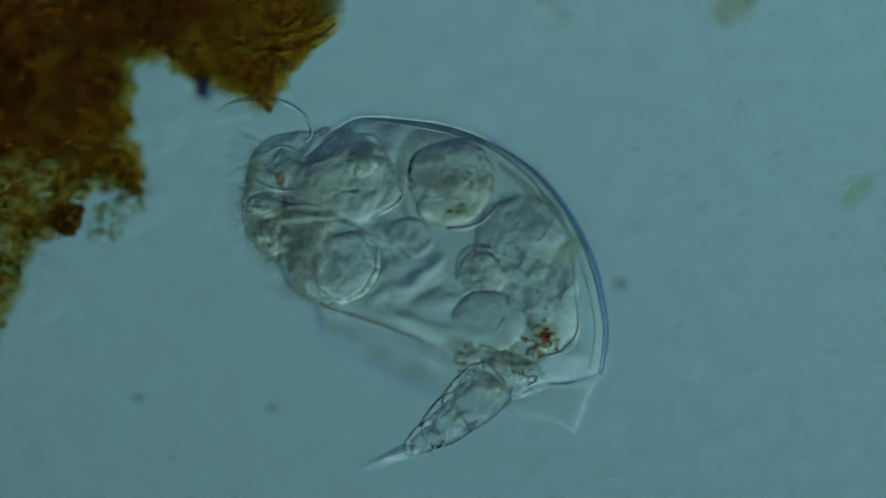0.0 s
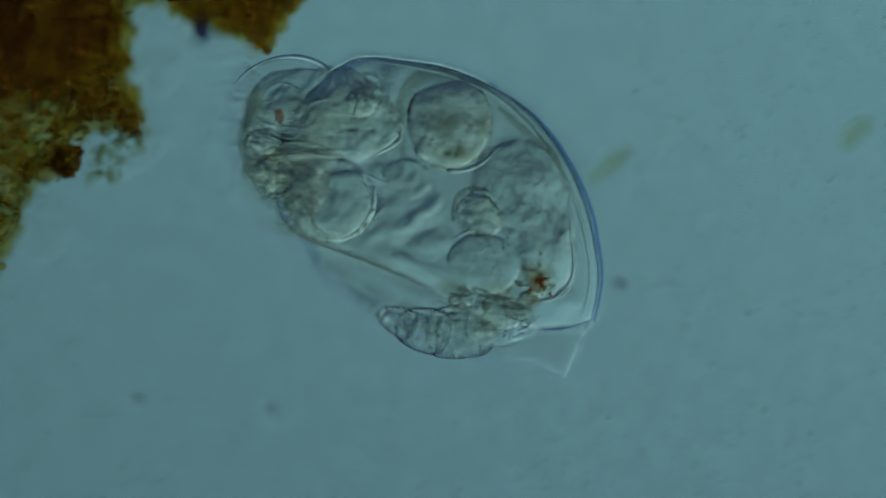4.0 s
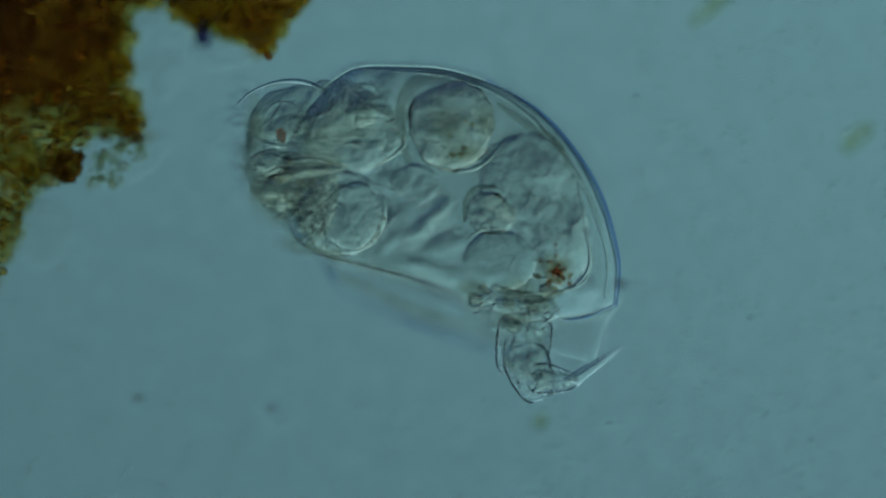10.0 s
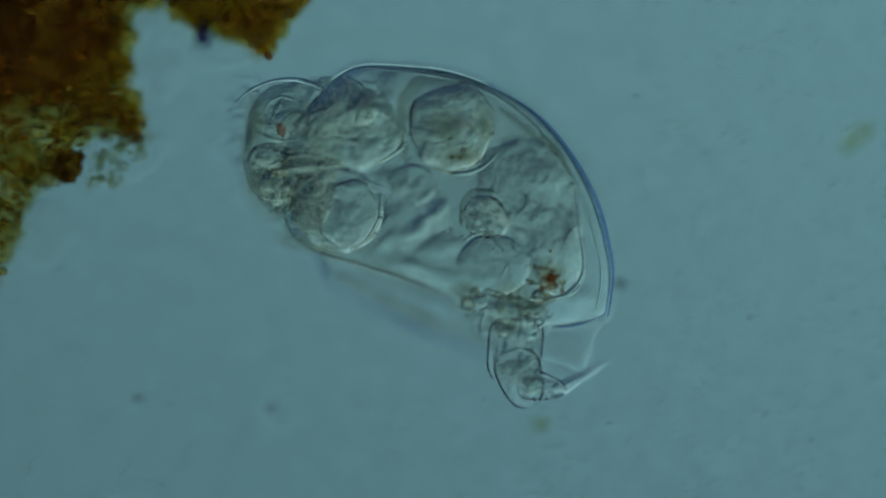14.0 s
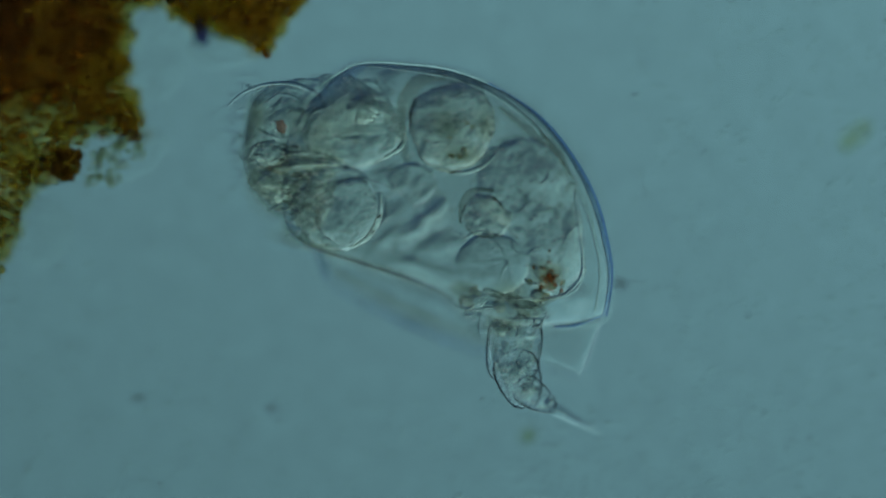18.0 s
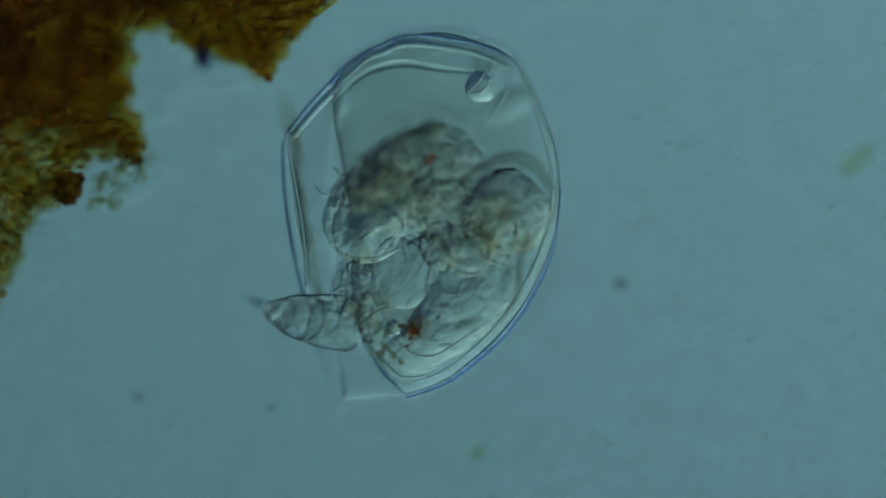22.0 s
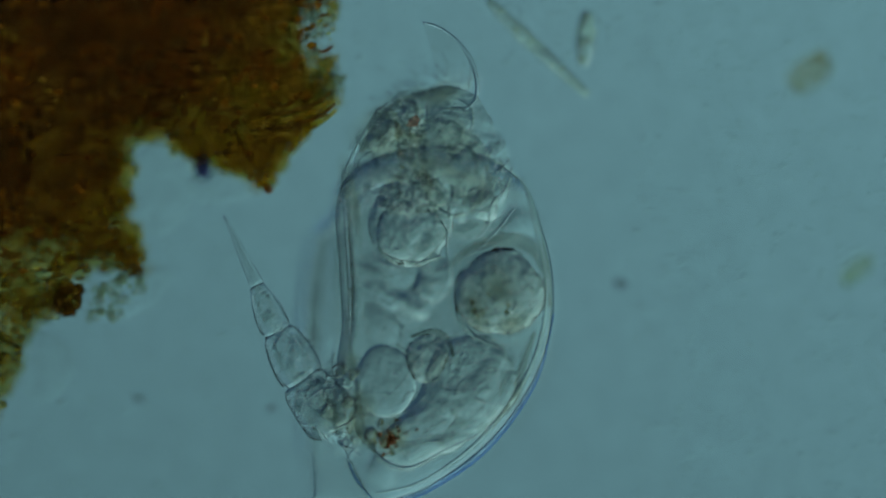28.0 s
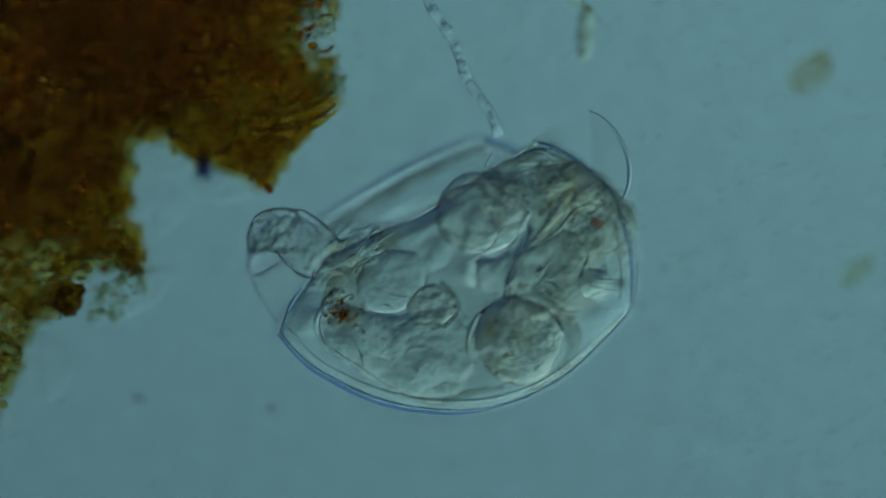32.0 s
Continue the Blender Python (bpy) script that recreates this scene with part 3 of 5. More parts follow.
# chewing stomach with its jaws
mastax = organ("mastax", [(530, 345), (556, 312), (610, 308), (655, 325), (682, 370), (676, 420), (640, 456), (590, 455), (548, 430), (528, 385)], 0.026, 0.002, FLESH, rotifer, rough=0.003, grain=50, seed=51, power=3.0, label="round muscular chewing organ with jaws", wob=0.05)
MAST = mastax.location.copy()
organ("mastax_bulb", egg(622, 388, 56, 62, 0, 11, 0.08, 16), 0.028, 0.012, GLAND, mastax, MAST, 0.002, 60, 55, power=2.4)
organ("jaw_muscle", [(520, 352), (546, 322), (590, 318), (606, 348), (588, 392), (572, 424), (540, 418), (518, 386)], 0.02, 0.016, DARK, mastax, MAST, 0.005, 70, 57, power=-1)
rng = random.Random(12)
for k in range(22):
    x, y = rng.gauss(553, 20), rng.gauss(362, 26)
    a, n = rng.uniform(0, 6.3), rng.uniform(10, 22)
    strand("jaw", [(x, y), (x + n * math.cos(a), y + n * math.sin(a)), (x + 1.8 * n * math.cos(a + 0.6), y + 1.8 * n * math.sin(a + 0.6))], rng.uniform(1.4, 2.4), 0.02 + rng.uniform(-0.006, 0.01), FIBRE, mastax, MAST, count=8)
strand("jaw_rim", [(556, 322), (600, 312), (650, 330), (690, 342), (720, 350), (742, 372)], 1.4, 0.022, FIBRE, mastax, MAST, count=24)
strand("jaw_rim", [(594, 350), (612, 340), (632, 346)], 2.4, 0.022, FIBRE, mastax, MAST, count=10)

# olive food in the gut
def food(count, seed, cx, cy, a, b, z, owner, origin):
    rg = random.Random(seed)
    for k in range(count):
        t, d = rg.uniform(0, 6.283), math.sqrt(rg.random())
        r = rg.uniform(4, 11)
        ob = part("food_grain", lump(bmesh.new(), (0, 0, 0), (r * U, r * rg.uniform(0.6, 1) * U, r * 0.5 * U), k + seed, 0.4, 7, 10), OLIVE, owner)
        ob.location = B(cx + a * d * math.cos(t), cy + b * d * math.sin(t), z + rg.uniform(-0.004, 0.004)) - Vector(origin)


rg = random.Random(41)
for k in range(8):
    t, d = radians(rg.gauss(85, 26)), rg.uniform(0.6, 0.85)
    q = rg.uniform(2.2, 5.5)
    ob = part("food_grain", lump(bmesh.new(), (0, 0, 0), (q * U, q * rg.uniform(0.6, 1) * U, q * 0.4 * U), k, 0.4, 5, 8), OLIVE, stomach)
    ob.location = B(808 + 72 * d * math.cos(t), 226 + 70 * d * math.sin(t), 0.0) - stomach.location
for x, y, a, b in ((815, 280, 70, 34), (860, 230, 34, 60), (790, 225, 60, 60)):
    organ("gut_content", egg(x, y, a, b, 0, 9, 0.2, x), 0.006, 0.0, HAZE_BROWN, stomach, stomach.location, power=-1, fine=0.0)
food(3, 45, 800, 220, 45, 40, 0.0, stomach, stomach.location)
food(6, 47, 985, 500, 40, 18, 0.0, yolk, yolk.location)
food(3, 49, 520, 330, 60, 20, 0.0, head, HEAD)

# thin muscle strands in the body
strand("muscle_strand", [(842, 300), (840, 350), (865, 400), (905, 450), (925, 520)], 1.2, 0.02, FIBRE, rotifer)
strand("muscle_strand", [(1022, 330), (1034, 400), (1045, 470), (1020, 510), (975, 525)], 2.4, 0.02, FIBRE, rotifer)
strand("muscle_strand", [(655, 150), (690, 200), (714, 245)], 1.6, 0.03, FIBRE, rotifer)

# the clear wedge of the feeler's socket under the shell's front corner
wedge = organ("feeler_socket", [(612, 206), (632, 184), (668, 196), (660, 226), (634, 234)], 0.02, 0.012, CLEAR, rotifer, power=2.2, fine=0.0, label="small clear wedge under the shell's front corner")
for pts in ([(604, 176), (626, 196), (640, 226)], [(618, 160), (642, 186), (668, 196)], [(632, 186), (650, 208), (640, 232)]):
    strand("socket_edge", pts, 2.0, 0.004, FIBRE, wedge, wedge.location, count=10)

# the belly's edge: a bundle of long folds
BELLY = B(560, 462)
belly = strand("belly_edge", [(548, 455), (580, 464), (640, 478), (720, 498), (790, 520), (842, 545)], 2.0, 0.012, FIBRE, rotifer, BELLY, "bundle of long clear folds along the belly", count=30)
belly.location += BELLY
rg = random.Random(71)
for k in range(8):
    off, cut = rg.uniform(-9, 11), rg.uniform(0, 90)
    pts = [(x, y + off * (1 - 0.5 * abs(i - 2) / 2) + rg.uniform(-1.5, 1.5)) for i, (x, y) in enumerate(((540 + cut, 450 + cut * 0.26), (640, 477), (720, 499), (790, 522), (842 - cut * 0.4, 545 - cut * 0.16)))]
    strand("belly_fold", pts, rg.uniform(0.8, 1.7), rg.uniform(-0.03, 0.012), rg.choice((FIBRE, FIBRE, GLEAM, RIM_PALE)), belly, BELLY, count=30)
# shade along the belly, painted as a soft brown tint
organ("belly_shade", [(460, 398), (520, 424), (600, 446), (700, 468), (702, 494), (600, 476), (512, 460), (452, 430)], 0.01, -0.04, HAZE_BROWN, belly, BELLY, power=-1, fine=0.0, label="brownish shade band along the belly")
# dark-tinted strand that paints the soft dark line under the folds
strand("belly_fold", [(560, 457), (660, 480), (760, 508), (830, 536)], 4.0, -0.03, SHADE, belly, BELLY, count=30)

# the shell's thickened rims; the bright line and blue fringe are put into their index and tint
strand("shell_rim", [(556, 178), (626, 130), (720, 126), (800, 133), (880, 160), (950, 205)], 2.8, 0.006, RIM_PALE, rotifer, count=40)
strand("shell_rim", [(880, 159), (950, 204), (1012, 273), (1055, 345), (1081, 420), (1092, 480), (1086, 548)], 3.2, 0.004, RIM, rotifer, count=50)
# extra strand outside the shell, tinted for the dark blue fringe
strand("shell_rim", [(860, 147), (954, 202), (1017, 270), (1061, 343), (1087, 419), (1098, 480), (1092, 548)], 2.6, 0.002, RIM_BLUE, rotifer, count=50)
# highlights on the organs' edges, added as clear bent strands
strand("organ_glint", [(679, 352), (681, 395), (660, 436), (630, 453)], 4.6, 0.014, WALL, mastax, MAST)
brain_glint = strand("organ_glint", [(717, 240), (710, 272), (664, 304)], 3.4, 0.014, WALL, head, HEAD)
strand("organ_glint", [(890, 258), (862, 292), (822, 310), (776, 304)], 3.6, 0.012, WALL, stomach, stomach.location)
strand("organ_glint", [(1050, 462), (1034, 504), (990, 522), (950, 526)], 3.2, 0.012, WALL, yolk, yolk.location)
strand("organ_glint", [(828, 430), (852, 414), (884, 410)], 2.6, 0.01, WALL, vesicle, vesicle.location)
strand("shell_wall", [(640, 131), (720, 136), (800, 145), (875, 172), (940, 217), (998, 283), (1040, 352), (1066, 424), (1076, 480), (1070, 540)], 3.2, 0.006, WALL, rotifer, count=60)
strand("shell_rim", [(1000, 572), (1040, 566), (1084, 546)], 2.2, 0.006, RIM, rotifer, count=12)

# droplets and folds that fill the soft parts
def scatter(count, seed, cx, cy, a, b, z0, z1, parent, origin, small=4, large=11):
    rg = random.Random(seed)
    for k in range(count):
        t, d = rg.uniform(0, 6.283), math.sqrt(rg.random())
        x, y, r = cx + a * d * math.cos(t), cy + b * d * math.sin(t), rg.uniform(small, large)
        mat = rg.choice((CLEAR, GLAND, GLAND, SKIN))
        bm = lump(bmesh.new(), (0, 0, 0), (r * U, r * rg.uniform(0.6, 1.0) * U, r * 0.45 * U), k + seed, 0.14, 8, 12)
        ob = part("droplet", bm, mat, parent)
        ob.location = B(x, y, rg.uniform(z0, z1)) - Vector(origin)


def folds(count, seed, cx, cy, a, b, z, parent, origin, long=40, width=1.7):
    rg = random.Random(seed)
    for k in range(count):
        t, d = rg.uniform(0, 6.283), math.sqrt(rg.random())
        x, y, h = cx + a * d * math.cos(t), cy + b * d * math.sin(t), rg.uniform(0, 6.283)
        n, w = long * rg.uniform(0.5, 1.2), rg.uniform(-1.2, 1.2)
        pts = [(x + n * f * math.cos(h + w * f), y + n * f * math.sin(h + w * f)) for f in (0, 0.33, 0.66, 1)]
        strand("fold", pts, width * rg.uniform(0.9, 1.7), z + rg.uniform(-0.004, 0.004), rg.choice((HAIR, HAIR, FIBRE)), parent, origin, count=9)


NONE = (0, 0, 0)
folds(12, 61, 525, 370, 26, 48, 0.012, head, HEAD, 34, 2.0)
folds(4, 65, 720, 400, 90, 60, -0.02, rotifer, NONE, 60, 2.4)
scatter(10, 3, 945, 375, 85, 125, 0.02, 0.036, yolk, yolk.location)
scatter(4, 5, 808, 226, 58, 56, 0.022, 0.03, stomach, stomach.location, 4, 12)
scatter(4, 7, 640, 250, 55, 36, 0.03, 0.036, head, HEAD)
scatter(3, 11, 612, 385, 50, 50, 0.03, 0.04, mastax, MAST)
folds(8, 21, 605, 236, 80, 46, 0.018, head, HEAD, 36, 1.8)
folds(14, 23, 492, 290, 30, 66, 0.018, head, HEAD, 36, 2.2)
folds(16, 27, 950, 370, 75, 120, 0.018, yolk, yolk.location, 36, 1.6)
folds(6, 29, 808, 226, 50, 50, 0.018, stomach, stomach.location, 30, 1.6)

# fine granules in the soft organs
def granules(count, seed, cx, cy, a, b, z, owner, origin):
    rg = random.Random(seed)
    bm = bmesh.new()
    for k in range(count):
        t, d = rg.uniform(0, 6.283), math.sqrt(rg.random())
        q, long = rg.uniform(1.3, 2.8), rg.choice((1.0, 1.0, 1.6, 2.6))
        lump(bm, B(cx + a * d * math.cos(t), cy + b * d * math.sin(t), z + rg.uniform(-0.006, 0.006)) - Vector(origin), (q * long * U, q * U, q * 0.8 * U), k + seed, 0.3, 4, 6)
    return tagged(part("granules", bm, FIBRE, owner), kind="stuff")


granules(60, 201, 945, 385, 80, 120, 0.016, yolk, yolk.location)
granules(50, 203, 630, 240, 75, 50, 0.018, head, HEAD)
granules(90, 205, 490, 290, 44, 80, 0.018, head, HEAD)
granules(36, 207, 808, 226, 68, 66, 0.014, stomach, stomach.location)
granules(200, 209, 560, 368, 44, 52, 0.018, mastax, MAST)
granules(60, 211, 730, 390, 110, 80, 0.0, rotifer, NONE)
granules(50, 213, 905, 545, 80, 36, 0.012, rotifer, NONE)

# beads along the margin of the mouth
rg = random.Random(19)
for k, p in enumerate(smooth_loop([B(528, 452), B(514, 405), B(512, 360), B(522, 310), B(545, 255), B(575, 212)], 22, closed=False)):
    q = rg.uniform(3.0, 6.0)
    ob = part("edge_bead", lump(bmesh.new(), (0, 0, 0), (q * U, q * U, q * 0.5 * U), k, 0.15, 7, 10), CLEAR, margin)
    ob.location = p + Vector((rg.uniform(-4, 4) * U, rg.uniform(-4, 4) * U, 0.004)) - margin.location

# wrinkled flesh round the root of the foot
hip = organ("foot_root", [(812, 530), (870, 510), (940, 520), (990, 545), (985, 590), (920, 605), (850, 590)], 0.024, -0.002, FLESH, rotifer, rough=0.005, grain=70, seed=61, power=-1)
HIP = hip.location.copy()
# soft tint that darkens the root of the foot
organ("hip_tint", [(780, 500), (860, 490), (960, 500), (1010, 540), (1000, 590), (930, 610), (850, 600), (790, 560)], 0.02, -0.02, HAZE, hip, HIP, power=-1, fine=0.0)
rng = random.Random(9)
for k in range(10):
    x, y = rng.uniform(825, 985), rng.uniform(515, 585)
    organ("foot_gland", egg(x, y, rng.uniform(9, 20), rng.uniform(7, 13), rng.uniform(0, 90), 8, 0.25, k), 0.007, rng.uniform(0.0, 0.024), (DARK, CLEAR)[k % 2], hip, HIP, 0.002, 90, k)
for cx, cy, q in ((845, 540, 10), (972, 566, 7)):
    ring = egg(cx, cy, q, q, 0, 10, 0.08, int(q))
    strand("foot_muscle", ring + ring[:1], 2.2, 0.016, FIBRE, hip, HIP, taper=False, count=20)
for pts, w in (([(812, 540), (850, 552), (890, 544), (940, 556), (976, 562)], 1.5), ([(938, 500), (932, 530), (940, 560), (936, 596)], 2.0), ([(986, 552), (974, 572), (960, 578)], 2.4), ([(870, 514), (900, 528), (950, 524), (1000, 516)], 1.5), ([(1000, 545), (988, 560), (1004, 574)], 1.8),
               ([(872, 552), (868, 580), (876, 606)], 1.6), ([(820, 520), (850, 530), (880, 522)], 1.5)):
    strand("foot_muscle", pts, w, 0.016, FIBRE, hip, HIP, count=16)
for x, y, a, b in ((840, 515, 50, 22), (925, 515, 60, 40), (905, 575, 60, 40), (965, 540, 46, 40)):
    organ("hip_shade", egg(x, y, a, b, 10, 9, 0.2, x), 0.006, 0.0, HAZE_BROWN, hip, HIP, power=-1, fine=0.0)


def foot_joint(name, long, w0, w1, material, label=""):
    """A ring of the foot along +x from its joint: a hollow tube of thin skin, with a creased seam at its end."""
    n = 16
    path = [Vector((long * U * (i / (n - 1)), 0, 0)) for i in range(n)]

    def widths(less):
        res = []
        for i in range(n):
            f = i / (n - 1)
            r = w0 + (w1 - w0) * f + 4.5 * math.sin(math.pi * f) - less
            res.append(r * U * ((0.74, 0.9, 0.98)[i] if i < 3 else (0.95, 0.86)[i - n + 2] if i > n - 3 else 1))
        return res
    bm, sides = bmesh.new(), 24
    rows = []                              # along the outside, then back along the inside
    for x, r in [*zip(path, widths(0)), *reversed(list(zip(path, widths(2.4))))]:
        rows.append([bm.verts.new(x + Vector((0, r * math.cos(a), 0.8 * r * math.sin(a)))) for a in [2 * math.pi * k / sides for k in range(sides)]])
    for p, q in zip(rows, rows[1:] + rows[:1]):
        for k in range(sides):
            bm.faces.new((p[k], p[(k + 1) % sides], q[(k + 1) % sides], q[k]))
    bmesh.ops.recalc_face_normals(bm, faces=bm.faces)
    ring = part(name, bm, material, rotifer, label)
    end = widths(0)[-1]
    seam = [Vector((long * U * 0.98 + 2 * U * math.sin(3 * a), end * math.cos(a), 0.8 * end * math.sin(a))) for a in [2 * math.pi * k / 24 for k in range(25)]]
    bm = bmesh.new()
    for p, q in zip(seam, seam[1:]):
        tube(bm, [p, q], [1.3 * U] * 2, 5)
    part("seam", bm, GLEAM, ring)
    return ring


LEN = (108, 98, 92, 140)
foot_a = foot_joint("foot_ring", LEN[0], 48, 42, FOOT_SKIN)
foot_b = foot_joint("foot_ring", LEN[1], 42, 30, FOOT_SKIN)
foot_c = foot_joint("foot_ring", LEN[2], 29, 13, FOOT_SKIN)
for owner, x, y in ((foot_a, 35, 10), (foot_a, 60, -14), (foot_b, 30, 8), (foot_b, 50, -8), (foot_c, 30, 2)):
    bm = lump(bmesh.new(), (x * U, y * U, 0.004), (15 * U, 8 * U, 0.004), x + y, 0.3, 8, 12)
    part("foot_gland", bm, TISSUE, owner)
for owner, long, w in ((foot_a, LEN[0], 40), (foot_b, LEN[1], 27), (foot_c, LEN[2], 15)):
    bm = lump(bmesh.new(), (long * 0.48 * U, 0, 0), (long * 0.5 * U, w * U, w * 0.5 * U), long, 0.3, 20, 24)
    part("foot_flesh", bm, TISSUE, owner)
toes = []
for side in (-1, 1):
    path = [Vector((LEN[3] * U * f, side * 4.2 * (1 - f) * U, side * 0.003)) for f in [i / 11 for i in range(12)]]
    toes.append(part("toe", tube(bmesh.new(), path, [(8.0 * (1 - i / 11) ** 0.9 + 0.8) * U for i in range(12)], 10), CLEAR, rotifer, "long thin pointed clear toe"))

# ---- the clump of rotting plant matter ----
clump = tagged(new("debris_clump"), "dark brown and golden clump of rotting plant debris on the slide", "debris")
CLUMP_Y = 232.0                  # how far the chart of the clump stands below its first place


def D(x, y, z=0.0):
    return G(x, y - CLUMP_Y, z)


EDGE = [(600, -150), (602, 60), (606, 150), (592, 185), (540, 225), (505, 260), (480, 318), (455, 318), (420, 285), (370, 270),
        (320, 255), (280, 228), (240, 240), (215, 300), (218, 380), (250, 440), (255, 478), (205, 470), (150, 478), (112, 495),
        (95, 548), (62, 562), (42, 610), (22, 668), (2, 715), (-60, 800)]


def inside(x, y):
    """Whether a place lies in the clump, and how deep: the distance to its edge."""
    pts = EDGE + [(-400, 760), (-400, -400), (600, -400)]
    hit, near = False, 1e9
    for (ax, ay), (bx, by) in zip(pts, pts[1:] + pts[:1]):
        if (ay > y) != (by > y) and x < (bx - ax) * (y - ay) / (by - ay) + ax:
            hit = not hit
        dx, dy = bx - ax, by - ay
        t = max(0, min(1, ((x - ax) * dx + (y - ay) * dy) / (dx * dx + dy * dy)))
        near = min(near, math.hypot(x - ax - t * dx, y - ay - t * dy))
    return near if hit else -near


def rot_for(x, y, deep, roll):
    """What the clump is made of at a place: pale at two thin corners, golden at the rim, dark at its heart."""
    pale = (x > 490 and y < 150) or (130 < x < 300 and y > 425)
    if pale and deep < 80:
        return ROT_PALE if roll < 0.72 else ROT_GOLD
    heart = ((x - 235) / 150) ** 2 + ((y - 30) / 200) ** 2
    if x < 130 and y > 400:
        return ROT_GOLD if roll < 0.85 else ROT_PALE
    if heart < 1 and deep > 50:
        return ROT_DARK if roll < 0.85 else ROT_BROWN
    if heart < 1.2 and deep > 30:
        return ROT_BROWN if roll < 0.7 else ROT_GOLD
    return ROT_GOLD if roll < 0.78 else ROT_BROWN


def mat_layer(inset, ragged, thick, z, material, seed, step=7.0):
    """A felted layer of the clump: a closed pad that thins out to a ragged edge, set in from the clump's outline."""
    xs, ys = np.arange(-170, 625, step), np.arange(-330, 800, step)
    deep = np.array([[inside(x, y) for x in xs] for y in ys])
    for j, y in enumerate(ys):
        for i, x in enumerate(xs):
            p = Vector((x * 0.016, y * 0.016, seed))
            thin = 100 * math.exp(-((x - 580) / 70) ** 2 - ((y - 55) / 95) ** 2)      # its pale corner
            if material not in (FELT_OLIVE, GRIT):      # only the olive film is left at its low end
                thin += 205 * math.exp(-((x - 20) / 140) ** 2 - ((y - 515) / 120) ** 2) * (1 + noise.noise(Vector((x * 0.02, y * 0.02, seed))))
            if inset > 15:                 # thinner places at its sides, and a thick dark heart
                thin += 150 * math.exp(-((x - 40) / 95) ** 2 - ((y - 500) / 90) ** 2) + 130 * math.exp(-((x + 5) / 75) ** 2 - ((y - 90) / 90) ** 2)
                thin += 110 * math.exp(-((x - 410) / 110) ** 2 - ((y - 120) / 140) ** 2) - 70 * math.exp(-((x - 245) / 85) ** 2 - ((y - 30) / 110) ** 2)
            deep[j, i] -= inset + thin + ragged * (noise.fractal(p, 0.6, 2.0, 4) + 0.6)
    verts, faces, at = [], [], {}

    def corner(j, i, side):
        key = (j, i, side if deep[j, i] > 0 else 0)
        if key not in at:
            d = max(0.0, deep[j, i])
            p = Vector((xs[i] * 0.05, ys[j] * 0.05, seed + side * 9))
            swell = thick * (1 - math.exp(-d / 30)) * (0.75 + 0.5 * noise.fractal(p, 0.7, 2.0, 3))
            drift = Vector((noise.noise(p * 2), noise.noise(p * 2 + Vector((7, 7, 7))), 0)) * step * 0.5 * U
            at[key] = len(verts)
            verts.append(D(xs[i], ys[j], key[2] * swell) + drift)
        return at[key]

    for j in range(len(ys) - 1):
        for i in range(len(xs) - 1):
            square = ((j, i), (j + 1, i), (j + 1, i + 1), (j, i + 1))
            if max(deep[q] for q in square) > 0:
                faces.append([corner(*q, 1) for q in square])
                faces.append([corner(*q, -1) for q in reversed(square)])
    me = bpy.data.meshes.new("felt_layer")
    me.from_pydata(verts, [], faces)
    me.materials.append(material)
    me.validate()
    for p in me.polygons:
        p.use_smooth = True
    ob = new("felt_layer", me)
    ob.parent = clump
    ob.location = (0, 0, z)
    return ob


mat_layer(-8, 26, 0.010, -0.1, FELT_GOLD, 1.0)
mat_layer(-6, 22, 0.008, -0.075, FELT_OLIVE, 2.0)
mat_layer(20, 60, 0.012, -0.060, FELT_GOLD, 4.0)
mat_layer(48, 70, 0.014, -0.085, FELT_BROWN, 7.0)
mat_layer(95, 80, 0.014, -0.055, FELT_DARK, 11.0)
mat_layer(6, 50, 0.006, -0.012, GRIT, 15.0, 6.0)
rng = random.Random(21)
made = 0
while made < 44:
    x, y = rng.uniform(-160, 420), rng.uniform(-260, 680)
    deep = inside(x, y)
    heart = math.exp(-((x - 245) / 110) ** 2 - ((y - 20) / 130) ** 2) + math.exp(-((x - 40) / 90) ** 2 - ((y - 310) / 80) ** 2)
    if deep < 90 or rng.random() > 0.25 + heart or y > 350 or (x > 330 and y > -60) or (x < 60 and 40 < y < 160):
        continue
    r = rng.uniform(40, 75)
    bm = lump(bmesh.new(), (0, 0, 0), (r * U, r * rng.uniform(0.7, 1.1) * U, 0.014), made, 0.4, 16, 28)
    ob = part("core_lump", bm, FELT_DARK if rng.random() < 0.7 else FELT_BROWN, clump)
    ob.location = D(x, y, rng.uniform(-0.1, -0.075))
    made += 1
made = 0
while made < 210:
    x, y = rng.uniform(-60, 605), rng.uniform(-120, 740)
    deep = inside(x, y)
    if deep < 10 or deep > 220 or (x < 140 and y > 385 and rng.random() < 0.85):
        continue
    r = min(rng.uniform(10, 34), deep * 1.1 + 5)
    bm = lump(bmesh.new(), (0, 0, 0), (r * U, r * rng.uniform(0.35, 1.0) * U, min(r, 20) * 0.5 * U), made + 100, 0.55, 10, 18)
    ob = part("flake", bm, rot_for(x, y, deep, rng.random()), clump)
    ob.location = D(x, y, rng.uniform(-0.1, -0.03))
    ob.rotation_euler = (rng.uniform(-0.4, 0.4), rng.uniform(-0.4, 0.4), rng.uniform(0, 6.28))
    made += 1
